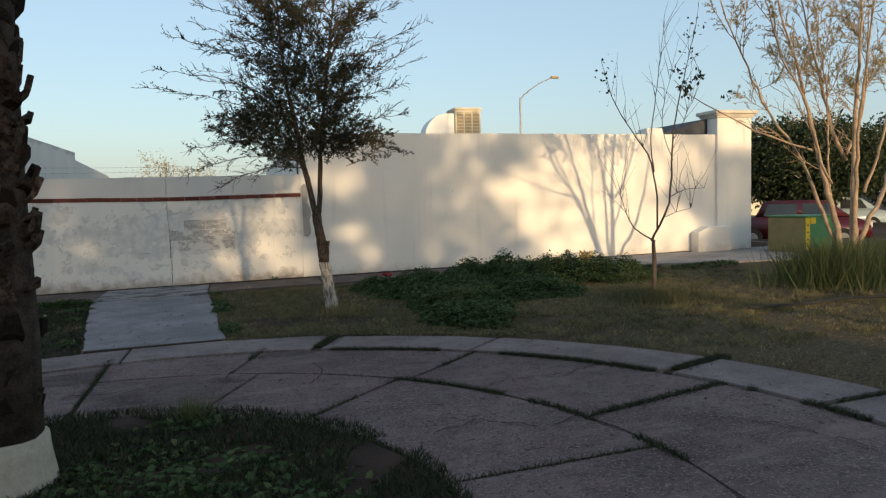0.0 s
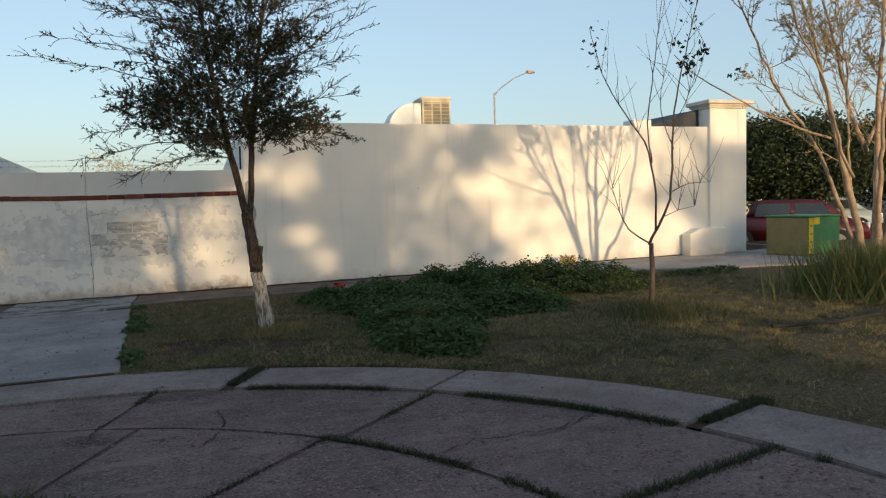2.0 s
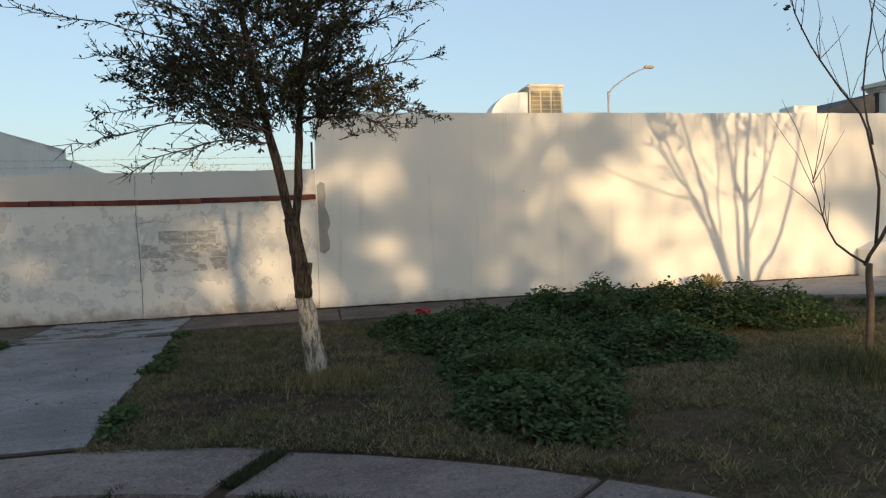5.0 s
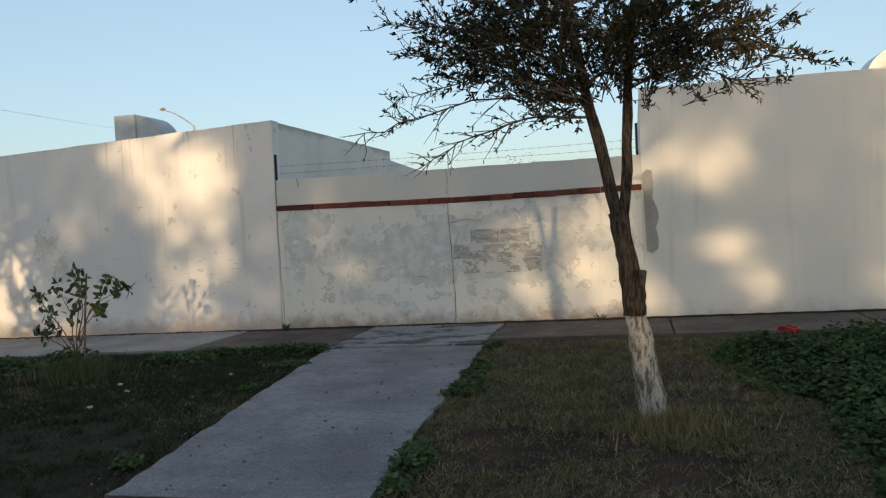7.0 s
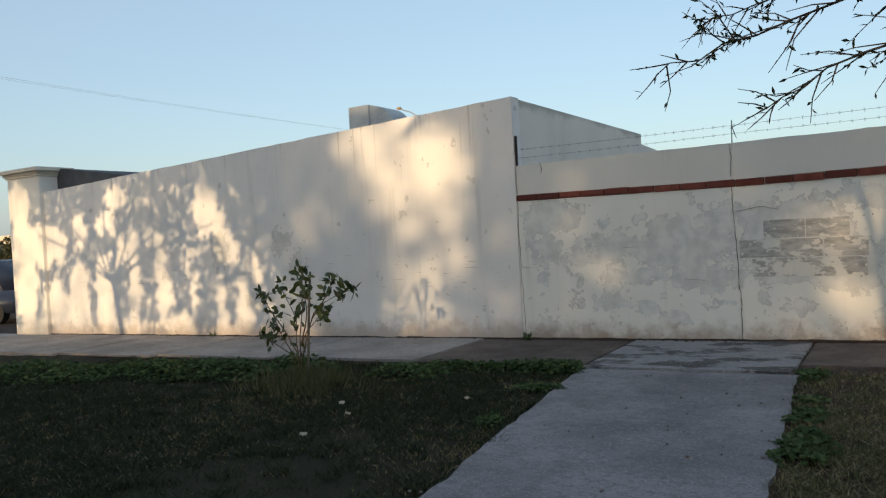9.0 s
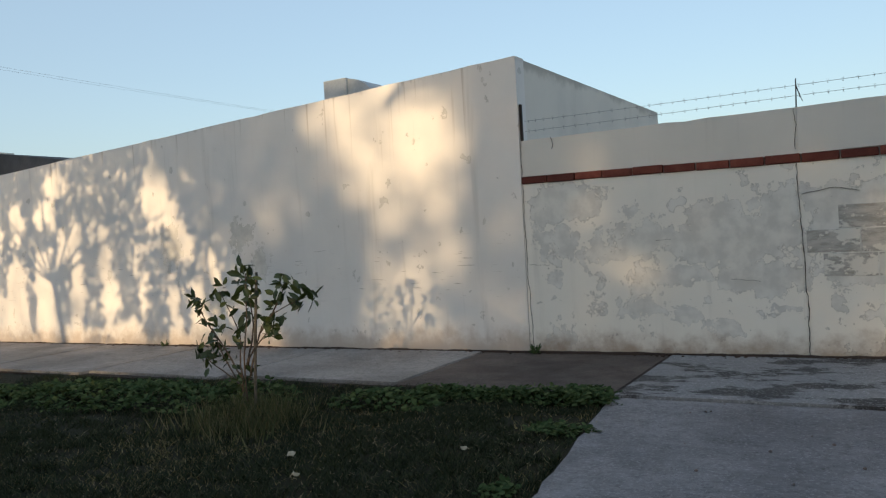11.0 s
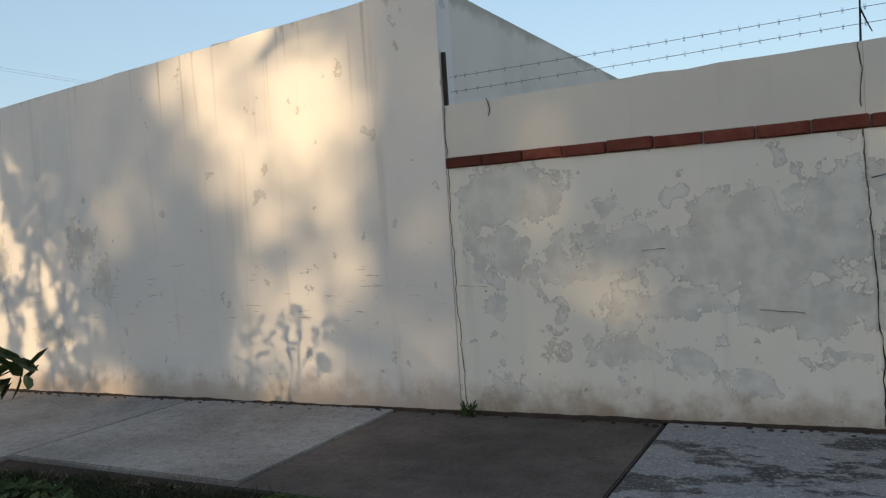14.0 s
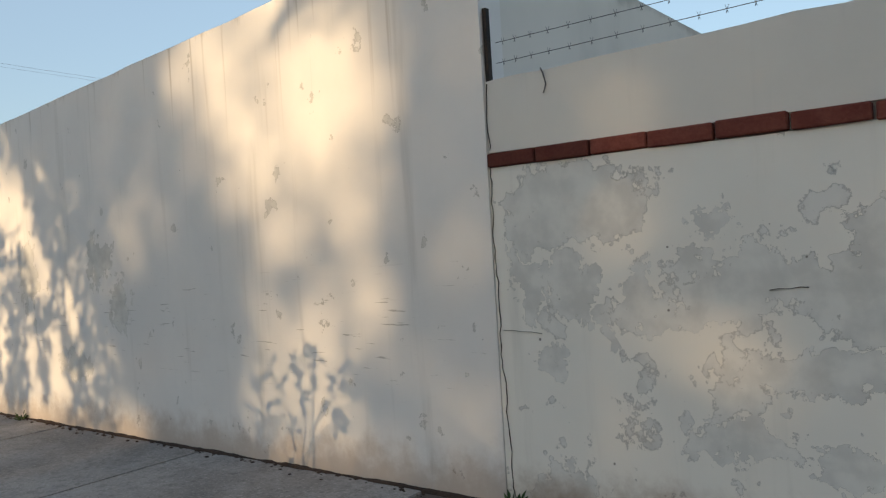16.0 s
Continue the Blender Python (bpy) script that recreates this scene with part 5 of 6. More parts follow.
# grass in the joints
pts = []
for r, a0, a1, n in ((KERB_IN - 0.018, 0, 64, 13000), (3.605, 0, 46, 3000), (2.26, 0, 110, 2600)):
    for _ in range(n):
        a = radians(random.uniform(a0, a1))
        if noise.noise(Vector((a * 9, r, 0))) < -0.12:
            continue
        rr = (to_ring(a, r) if r > 4.4 else r) + random.gauss(0, 0.03 if r > 4.4 else 0.02)
        x, y = CX + rr * math.cos(a), CY + rr * math.sin(a)
        pts.append((x, y, gz(x) - 0.026))
for a, r0, r1, n, w in ((90.3, 2.3, 4.6, 900, 0.004), (44, 4.1, 4.9, 250, 0.004), (15.6, 3.65, 5.0, 1500, 0.006), (45.5, 2.3, 3.0, 250, 0.004), (4.5, 2.3, 3.6, 350, 0.004), (71.5, 4.2, 4.7, 300, 0.004),
                        (64.5, 4.75, 5.3, 2600, 0.009), (21.4, 5.1, 5.8, 3000, 0.008), (6.3, 5.2, 5.9, 600, 0.005)):
    for _ in range(n):
        aa, r = radians(a) + random.gauss(0, w), random.uniform(r0, r1)
        x, y = CX + r * math.cos(aa), CY + r * math.sin(aa)
        pts.append((x, y, gz(x) - 0.026))
blades("joint_grass", pts, 0.036, 0.006, M_JOINT, "tufts of grass growing in the concrete joints", 0.9)


def tall_grass(name, cx, cy, r, n, h, label, material):
    p = []
    for _ in range(n):
        a, q = random.uniform(0, 6.283), r * abs(random.gauss(0, 0.5))
        x, y = cx + q * math.cos(a), cy + q * math.sin(a)
        p.append((x, y, gz(x) - 0.03))
    return blades(name, p, h, 0.009 if h < 0.4 else 0.015, material, label, 0.5)


random.seed(20)
tall_grass("tall_grass", 8.8, 9.1, 0.8, 3600, 0.62, "clump of tall arching grass round the pale tree", M_GRASS_TALL)
tall_grass("tall_grass", 9.8, 8.9, 0.8, 2600, 0.6, "clump of tall arching grass round the pale tree", M_GRASS_TALL)
tall_grass("tall_grass", 5.8, 9.0, 0.7, 3800, 0.17, "wispy tall grass round the sapling", M_GRASS)
tall_grass("tall_grass", 1.7, 10.2, 0.45, 1500, 0.13, "tufts of grass round the tree foot", M_GRASS_DRY)
tall_grass("tall_grass", -4.3, 12.1, 0.5, 3000, 0.2, "tufts of grass round the citrus bush", M_GRASS)
tall_grass("tall_grass", 0.0, 5.45, 0.16, 260, 0.22, "weedy tuft on the island edge", M_GRASS_TALL)
tall_grass("tall_grass", 3.2, 9.6, 0.3, 900, 0.3, "paler tall grass among the weeds", M_GRASS_TALL)


def weeds(name, spots, n, size, lift, label):
    """Broad leaves heaped over elliptical spots: x, y, rx, ry, height."""
    lv = Leaves()
    total = sum(s[2] * s[3] for s in spots)
    for x0, y0, rx, ry, h in spots:
        for _ in range(int(n * rx * ry / total)):
            a, q = random.uniform(0, 6.283), math.sqrt(random.random())
            q *= 1 + 0.25 * noise.noise(Vector((x0 + math.cos(a) * 1.7, y0 + math.sin(a) * 1.7, 1)))
            x, y = x0 + rx * q * math.cos(a), y0 + ry * q * math.sin(a)
            top = h * (1 - q ** 3) * (0.6 + 0.5 * noise.noise(Vector((x * 2.3, y * 2.3, 6))) + 0.35 * noise.noise(Vector((x * 7, y * 7, 8)))) + 0.02
            z = gz(x) + top * random.uniform(0.55, 1.05) - 0.01
            lv.add((x, y, max(z, gz(x))), (random.uniform(-1, 1), random.uniform(-1, 1), random.uniform(-0.35, 0.5)), size * random.uniform(0.6, 1.3), size * random.uniform(0.55, 0.95),
                   (random.uniform(-0.5, 0.5), random.uniform(-0.5, 0.5), 1), 0.12, True)
    ob = lv.done(name, M_IVY, None)
    return tagged(ob, label, "weeds", "", "stuff")


random.seed(21)
weeds("weed_patch", [(5.0, 12.2, 1.7, 1.3, 0.52), (3.6, 11.6, 1.2, 1.5, 0.4), (6.3, 11.7, 1.1, 0.95, 0.45), (3.3, 10.1, 0.75, 1.3, 0.32), (3.1, 8.8, 0.62, 0.85, 0.26), (4.4, 10.6, 1.1, 0.9, 0.3), (2.75, 12.4, 0.6, 0.8, 0.26)],
      88000, 0.043, 0, "dark green heaped broad-leaved weeds")
edge = []
for y in np.arange(9.0, 13.6, 0.14):
    if noise.noise(Vector((y * 1.9, 0, 4))) < -0.05 or random.random() < 0.2:
        continue
    edge.append((drive_right(y) + 0.08 + 0.06 * random.random(), y, 0.07 + 0.09 * random.random(), 0.10, 0.02 + 0.07 * random.random() ** 2))
    if y > 12.2 or random.random() < 0.3:
        edge.append((drive_left(y) - 0.12 - 0.1 * random.random(), y, 0.08 + (0.14 if y > 12 else 0.05 * random.random()), 0.12, 0.03 + 0.06 * random.random()))
for x in np.arange(-3.4, -2.0, 0.2):
    edge.append((x, 13.2 + 0.05 * random.random(), 0.2, 0.16, 0.1))
weeds("border_weeds", edge, 5200, 0.04, 0, "low dark weeds fringing the driveway")
weeds("lawn_weeds", [(-6.2, 12.5, 1.6, 0.5, 0.16), (-8.5, 12.0, 1.5, 0.6, 0.14), (-4.9, 12.75, 0.5, 0.35, 0.18), (-3.6, 12.9, 0.5, 0.3, 0.12), (8.8, 12.2, 0.8, 0.25, 0.12), (7.6, 12.6, 0.5, 0.2, 0.1), (-0.2, 4.4, 0.8, 0.7, 0.07), (0.4, 3.9, 0.6, 0.7, 0.06), (0.0, 5.3, 0.4, 0.18, 0.12)],
      9000, 0.055, 0, "low clover-like weeds in the lawn")


def small_weed(x, y, h, n, material, label, size=0.045):
    t = thing("weed", x, y, gz(x), label, "weed", "weeds at the wall foot")
    lv = Leaves()
    for _ in range(n):
        a = random.uniform(0, 6.283)
        d = Vector((math.cos(a), math.sin(a), random.uniform(0.4, 2.2))).normalized()
        lv.add(Vector((x, y, gz(x))) + d * random.uniform(0.0, h * 0.7), d, size * random.uniform(0.7, 1.5), size * 0.4)
    lv.done("foliage", material, t)


small_weed(-3.32, WALL_Y - 0.06, 0.11, 60, M_IVY, "small green weed at the wall foot")
small_weed(7.55, WALL_Y - 0.5, 0.3, 160, M_LEAF_PALE, "yellowish sunlit weed at the wall foot", 0.08)
small_weed(1.05, WALL_Y - 0.05, 0.1, 40, M_IVY, "small green weed at the wall foot")
small_weed(-8.9, WALL_Y - 0.05, 0.1, 30, M_IVY, "small green weed at the wall foot")
small_weed(6.6, WALL_Y - 0.9, 0.35, 90, M_LEAF_PALE, "thin dry weed stalks before the wall", 0.05)


# ---- roof things, wires, lamps ----
def cooler(x0, x1, y, z0, z1):
    t = thing("evaporative_cooler", (x0 + x1) / 2, y, z0, "beige roof cooler with louvred sides and sheet metal duct", "cooler")
    w = x1 - x0
    bm = box((x0 + 0.02, y + 0.02, z0), (x1 - 0.02, y + w - 0.02, z1 - 0.05))
    part("cabinet", bm, M_COOLER, t)
    bm = bmesh.new()
    add_box(bm, (x0 - 0.02, y - 0.02, z1 - 0.08), (x1 + 0.02, y + w + 0.02, z1), 0.03, 0, 2)
    part("lid", bm, M_COOLER, t)
    for k in range(3):
        a = x0 + 0.06 + k * (w - 0.08) / 3
        part("pad", box((a, y + 0.004, z0 + 0.06), (a + (w - 0.2) / 3, y + 0.03, z1 - 0.12)), M_PAD, t, "brown cooling pad behind slats")
        bm = bmesh.new()
        for j in range(7):
            h = z0 + 0.09 + j * (z1 - z0 - 0.24) / 6
            add_box(bm, (a, y - 0.006, h), (a + (w - 0.2) / 3, y + 0.01, h + 0.012))
        part("louvre", bm, M_COOLER, t)
    for sx0 in (x0 + 0.03, x1 - 0.06):
        part("foot", box((sx0, y + 0.05, 2.68), (sx0 + 0.03, y + w - 0.05, z0)), M_STEEL, t)
    return t


def elbow(bm, cx, cz, y0, y1, r_in, r_out, a0, a1, n=12):
    """A square bend of sheet metal duct in the x-z plane."""
    cols = []
    for k in range(n + 1):
        a = radians(a0 + (a1 - a0) * k / n)
        c, s = math.cos(a), math.sin(a)
        cols.append([bm.verts.new(p) for p in ((cx + r_in * c, y0, cz + r_in * s), (cx + r_out * c, y0, cz + r_out * s), (cx + r_out * c, y1, cz + r_out * s), (cx + r_in * c, y1, cz + r_in * s))])
    for a, b in zip(cols, cols[1:]):
        for i in range(4):
            bm.faces.new((a[i], a[(i + 1) % 4], b[(i + 1) % 4], b[i]))
    bm.faces.new(cols[0])
    bm.faces.new(cols[-1][::-1])
    bmesh.ops.recalc_face_normals(bm, faces=bm.faces)
    return bm


c1 = cooler(5.46, 6.13, 17.2, 3.02, 3.72)
bm = elbow(bmesh.new(), 5.3, 3.02, 17.25, 17.8, 0.04, 0.56, 90, 180)
add_box(bm, (5.29, 17.25, 3.06), (5.46, 17.8, 3.58))
add_box(bm, (4.74, 17.25, 2.66), (5.26, 17.8, 3.02))
part("duct", bm, M_DUCT, c1, "white sheet metal elbow duct")
c2 = thing("roof_duct", -7.1, 17.2, 2.3, "sheet metal elbow duct on the flat roof, shade put into its grey", "duct")
bm = elbow(bmesh.new(), -7.15, 3.04, 17.25, 17.8, 0.04, 0.52, 0, 90)
add_box(bm, (-7.11, 17.25, 2.28), (-6.63, 17.8, 3.04))
part("duct", bm, M_DUCT_SHADED, c2)
part("flange", box((-7.58, 17.2, 2.9), (-7.15, 17.86, 3.58), 0.006), M_DUCT_SHADED, c2, "flat folded sheet metal end")

# barbed wire along the low wall
fence = thing("barbed_wire_fence", -0.88, WALL_Y + 0.09, 2.08, "two strands of barbed wire on iron posts above the wall", "wire fence")
part("post", box((-3.392, WALL_Y + 0.02, 2.05), (-3.37, WALL_Y + 0.05, 2.44)), M_IRON, fence, "black flat iron post")
bm = bmesh.new()
tube(bm, [(-0.885, WALL_Y + 0.09, 2.07), (-0.88, WALL_Y + 0.09, 2.33)], [0.006, 0.005], 6)
tube(bm, [(-0.88, WALL_Y + 0.09, 2.27), (-0.85, WALL_Y + 0.06, 2.18), (-0.83, WALL_Y + 0.05, 2.13)], [0.005, 0.004, 0.003], 5)
part("post", bm, M_IRON, fence, "thin rusty post with twisted wire")
part("post", box((1.56, WALL_Y + 0.05, 2.07), (1.59, WALL_Y + 0.09, 2.5)), M_IRON, fence)
for z0, z1, z2 in ((2.275, 2.273, 2.3), (2.172, 2.187, 2.2)):
    bm = bmesh.new()
    p = [(-3.37, WALL_Y + 0.09, z0), (-2.1, WALL_Y + 0.09, (z0 + z1) / 2 - 0.006), (-0.88, WALL_Y + 0.09, z1), (0.4, WALL_Y + 0.09, (z1 + z2) / 2 - 0.006), (1.57, WALL_Y + 0.09, z2)]
    q = limb(bm, p, 0.002, 0.002, 4, 0.2, 0.0, 0)
    for k in range(44):
        x = -3.3 + k * 0.11
        t = (x + 3.37) / 4.94 * (len(q) - 1)
        i = min(int(t), len(q) - 2)
        c = q[i].lerp(q[i + 1], t - i)
        for s in (-1, 1):
            tube(bm, [c + Vector((-0.004 * s, 0, -0.016)), c + Vector((0.006 * s, 0.004 * s, 0.017))], [0.0016, 0.001], 3)
    part("strand", bm, M_WIRE, fence)
# a bent wire end on the wall head
bm = bmesh.new()
limb(bm, [(-3.07, WALL_Y + 0.01, 2.08), (-3.05, WALL_Y - 0.006, 2.05), (-3.045, WALL_Y + 0.008, 2.0), (-3.06, WALL_Y + 0.008, 1.96)], 0.004, 0.003, 5, 0.03, 0, 0)
tagged(part("wire_end", bm, M_WIRE), "bent rusty wire end on the wall", "wire")


def street_lamp(x, y, z, ax, az, base):
    t = thing("street_lamp", x, y, base, "tall grey steel street lamp with one curved arm", "street lamp", "street lamps")
    bm = bmesh.new()
    tube(bm, [(x, y, base), (x, y, z)], [0.06, 0.038], 10)
    part("pole", bm, M_STEEL, t)
    bm = bmesh.new()
    limb(bm, [(x, y, z - 0.1), (x + ax * 0.1, y, z + az * 0.12), (x + ax * 0.6, y, z + az * 0.72), (x + ax, y, z + az)], 0.028, 0.02, 8, 0.3, 0, 0)
    part("arm", bm, M_STEEL, t)
    s = 1 if ax > 0 else -1
    bm = bmesh.new()
    add_box(bm, (x + ax - 0.1, y - 0.08, z + az - 0.04), (x + ax + s * 0.3 if s > 0 else x + ax + 0.1, y + 0.12, z + az + 0.07) if s > 0 else (x + ax + 0.1, y + 0.12, z + az + 0.07), 0.04, 0, 2)
    part("lamp_head", bm, M_PAD, t)


street_lamp(12.58, 31.0, 5.95, 1.55, 0.9, 0.1)
street_lamp(-15.3, 32.0, 5.7, -1.4, 0.75, -0.5)

# overhead line along the far side street
for y in (8.0, 58.0):
    t = thing("utility_pole", -24.2, y, -0.55, "weathered wooden utility pole carrying two cables", "utility pole", "utility poles")
    bm = bmesh.new()
    tube(bm, [(-24.2, y, -0.6), (-24.2, y, 8.0)], [0.14, 0.1], 10)
    part("pole", bm, M_BARK, t)
    part("crossarm", box((-25.2, y - 0.05, 7.3), (-22.6, y + 0.05, 7.42)), M_BARK, t)
for xa, z in ((-24.9, 7.45), (-22.8, 7.0)):
    bm = bmesh.new()
    limb(bm, [(xa, 8.0, z + 0.1), (xa, 24.0, z - 0.25), (xa, 42.0, z - 0.25), (xa, 58.0, z + 0.1)], 0.003, 0.003, 4, 2, 0, 0)
    tagged(part("overhead_cable", bm, M_WIRE), "thin dark overhead cable strung between poles", "cable", "overhead cables")


# ---- transformer by the pavement ----
tx, ty = 12.22, 13.7
tf = thing("transformer_box", tx, ty, gz(tx), "pad-mounted green transformer box with yellow markings", "transformer")
TURN_T = 12


def at_turn(bm):
    bmesh.ops.rotate(bm, verts=bm.verts, cent=(tx, ty, 0), matrix=Matrix.Rotation(radians(TURN_T), 3, "Z"))
    return bm


z0 = gz(tx) - 0.05
part("plinth", at_turn(box((tx - 0.52, ty - 0.52, z0 - 0.1), (tx + 0.62, ty + 0.52, z0 + 0.06), 0.015)), M_KERB, tf, "concrete plinth")
part("cabinet", at_turn(box((tx - 0.43, ty - 0.46, z0 + 0.06), (tx + 0.55, ty + 0.46, z0 + 0.8), 0.012)), M_GREEN, tf, "green enamelled cabinet")
part("side_panel", at_turn(box((tx - 0.445, ty - 0.45, z0 + 0.07), (tx - 0.428, ty + 0.45, z0 + 0.79), 0.004)), M_OLIVE, tf, "faded olive side panel")
part("lid", at_turn(box((tx - 0.46, ty - 0.49, z0 + 0.8), (tx + 0.58, ty + 0.49, z0 + 0.835), 0.01)), M_GREEN, tf)
part("warning_stripe", at_turn(box((tx - 0.42, ty - 0.468, z0 + 0.1), (tx - 0.29, ty - 0.459, z0 + 0.79))), M_YELLOW, tf, "yellow painted stripe")
part("warning_label", at_turn(box((tx - 0.27, ty - 0.468, z0 + 0.66), (tx - 0.1, ty - 0.459, z0 + 0.79))), M_YELLOW, tf, "yellow label")
for k in range(4):
    part("marking", at_turn(box((tx - 0.385, ty - 0.473, z0 + 0.16 + k * 0.15), (tx - 0.325, ty - 0.467, z0 + 0.2 + k * 0.15))), M_OLIVE, tf, "dark unreadable marking")


# ---- vehicles ----
def car(name, x, y, z, turn, paint, label, length=4.2, width=1.7, tall=1.42, cabin=(0.24, 0.80)):
    t = thing(name, x, y, z, label, "car")
    m = Matrix.Translation((x, y, z)) @ Matrix.Rotation(radians(turn), 4, "Z")

    def side(profile, w, inset=0.0):
        bm = bmesh.new()
        rows = [[bm.verts.new((px, s * (w / 2 - (inset if pz > tall * 0.66 else 0)), pz)) for px, pz in profile] for s in (-1, 1)]
        n = len(profile)
        bm.faces.new(rows[0])
        bm.faces.new(rows[1][::-1])
        for i in range(n):
            bm.faces.new((rows[0][i], rows[1][i], rows[1][(i + 1) % n], rows[0][(i + 1) % n]))
        bmesh.ops.recalc_face_normals(bm, faces=bm.faces)
        return bm

    L, c0, c1 = length, length * (cabin[0] - 0.5), length * (cabin[1] - 0.5)
    bm = side([(-L / 2, 0.3), (L / 2, 0.3), (L / 2, 0.62), (L / 2 - 0.15, 0.82), (c1 + 0.25, 0.92), (c0 - 0.1, 0.95), (-L / 2 + 0.1, 0.9), (-L / 2, 0.7)], width)
    bmesh.ops.bevel(bm, geom=list(bm.edges), offset=0.05, segments=2, affect="EDGES")
    part("body", shifted(bm, m), paint, t, smooth=True)
    bm = side([(c0 - 0.12, 0.93), (c1 + 0.3, 0.91), (c1 - 0.35, tall - 0.03), (c1 - 0.6, tall), (c0 + 0.35, tall), (c0 + 0.1, tall - 0.05)], width - 0.1, 0.12)
    bmesh.ops.bevel(bm, geom=list(bm.edges), offset=0.04, segments=2, affect="EDGES")
    part("cabin", shifted(bm, m), paint, t, smooth=True)
    for s in (-1, 1):
        for a, b in ((0.06, 0.47), (0.53, 0.9)):
            bm = bmesh.new()
            xa, xb = c0 + (c1 - c0) * a, c0 + (c1 - c0) * b
            yy = s * (width / 2 - 0.045)
            yt = s * (width / 2 - 0.15)
            bm.faces.new([bm.verts.new(p) for p in ((xa, yy, 0.97), (xb + (0.1 if b > 0.8 else 0), yy, 0.97), (xb - (0.12 if b > 0.8 else 0), yt, tall - 0.09), (xa + (0.1 if a < 0.1 else 0), yt, tall - 0.09))])
            bmesh.ops.solidify(bm, geom=bm.faces[:], thickness=0.02)
            part("window", shifted(bm, m), M_GLASS, t, "dark side window")
        for wx in (-length * 0.31, length * 0.31):
            bm = bmesh.new()
            tube(bm, [(wx, s * (width / 2 - 0.2), 0.31), (wx, s * (width / 2 + 0.01), 0.31)], [0.31, 0.31], 22)
            w = part("tyre", shifted(bm, m), M_TYRE, t)
            bm = bmesh.new()
            tube(bm, [(wx, s * (width / 2 - 0.03), 0.31), (wx, s * (width / 2 + 0.022), 0.31)], [0.19, 0.17], 16)
            part("rim", shifted(bm, m), M_RIM, w)
    for xx, mt, lb in ((-L / 2 + 0.02, M_LITTER, "red tail light"), (L / 2 - 0.03, M_DUCT, "clear headlight")):
        for s in (-1, 1):
            part("light", shifted(box((xx - 0.04, s * (width / 2 - 0.28) - 0.12, 0.62), (xx + 0.04, s * (width / 2 - 0.28) + 0.12, 0.78), 0.02), m), mt, t, lb)
    return t


def shifted(bm, m):
    bmesh.ops.transform(bm, matrix=m, verts=bm.verts)
    return bm


car("parked_car", 16.7, 19.0, -0.13, -40, M_RED_CAR, "dark red hatchback parked in the side street", 3.9)
car("parked_car", 24.6, 26.0, -0.13, -35, M_PALE_CAR, "pale blue car parked under the dark tree", 4.2)
car("parked_car", -22.1, 18.2, -0.54, 15, M_BLUE_CAR, "dark blue tall car parked before a fence", 4.4, 1.8, 1.75)


# ---- far houses and trees ----
def far_house(x0, x1, y0, y1, z0, z1, paint, label, windows=()):
    t = thing("house", (x0 + x1) / 2, (y0 + y1) / 2, z0, label, "house")
    part("wall", box((x0, y0, z0), (x1, y1, z1)), paint, t)
    part("parapet", box((x0 - 0.1, y0 - 0.1, z1), (x1 + 0.1, y1 + 0.1, z1 + 0.25), 0.02), paint, t)
    for wx, wz, ww, wh in windows:
        w = part("window", box((wx, y0 - 0.04, wz), (wx + ww, y0 + 0.05, wz + wh)), M_GLASS, t, "dark window")
        part("sill", box((wx - 0.08, y0 - 0.12, wz - 0.08), (wx + ww + 0.08, y0 + 0.02, wz)), M_STONE, w)
    return t


far_house(-52, -38.5, 31, 40, -0.8, 2.3, M_CREAM, "cream flat-roofed house at the street's end", [(-46, 1.4, 1.0, 0.7), (-42, 1.4, 1.0, 0.7)])
far_house(-44.5, -36.6, 27.5, 30.9, -0.8, 1.2, M_TAN, "tan garage block beside the cream house", [(-43, 0.0, 1.0, 0.8)])
far_house(20, 34, 38, 46, -0.2, 3.2, M_CREAM, "low cream house beyond the side street", [(22, 1, 1.3, 1.2), (27, 1, 1.3, 1.2)])
far_house(-1.5, 4, 46, 52, -0.2, 2.9, M_CREAM, "low house behind the boundary wall", [])


def round_tree(name, x, y, z0, r, h, n, material, label, gap=0.0, leaf=0.16):
    t = thing(name, x, y, z0, label, "tree")
    bm = bmesh.new()
    limb(bm, [(x, y, z0 - 0.1), (x + 0.1, y, z0 + h * 0.3), (x, y, z0 + h * 0.5)], 0.16, 0.1, 9)
    tips = []
    for k in range(9):
        a = k * 0.7
        e = (x + r * 0.6 * math.cos(a), y + r * 0.6 * math.sin(a), z0 + h * random.uniform(0.55, 0.8))
        limb(bm, [(x, y, z0 + h * 0.35), (x + r * 0.3 * math.cos(a), y + r * 0.3 * math.sin(a), z0 + h * 0.5), e], 0.06, 0.02, 6)
    part("trunk", bm, M_BARK, t, smooth=True)
    lv = Leaves()
    for _ in range(n):
        d = rnd_dir()
        k = random.uniform(0.55, 1.0) * (1 + 0.28 * noise.noise(d * 2.2 + Vector((x, y, 0))))
        c = Vector((x, y, z0 + h * 0.62)) + Vector((d.x * r * k, d.y * r * k, d.z * h * 0.4 * k))
        for _ in range(6):
            lv.add(c + rnd_dir() * 0.2, rnd_dir(), leaf, leaf * 0.55)
    lv.done("crown", material, t)


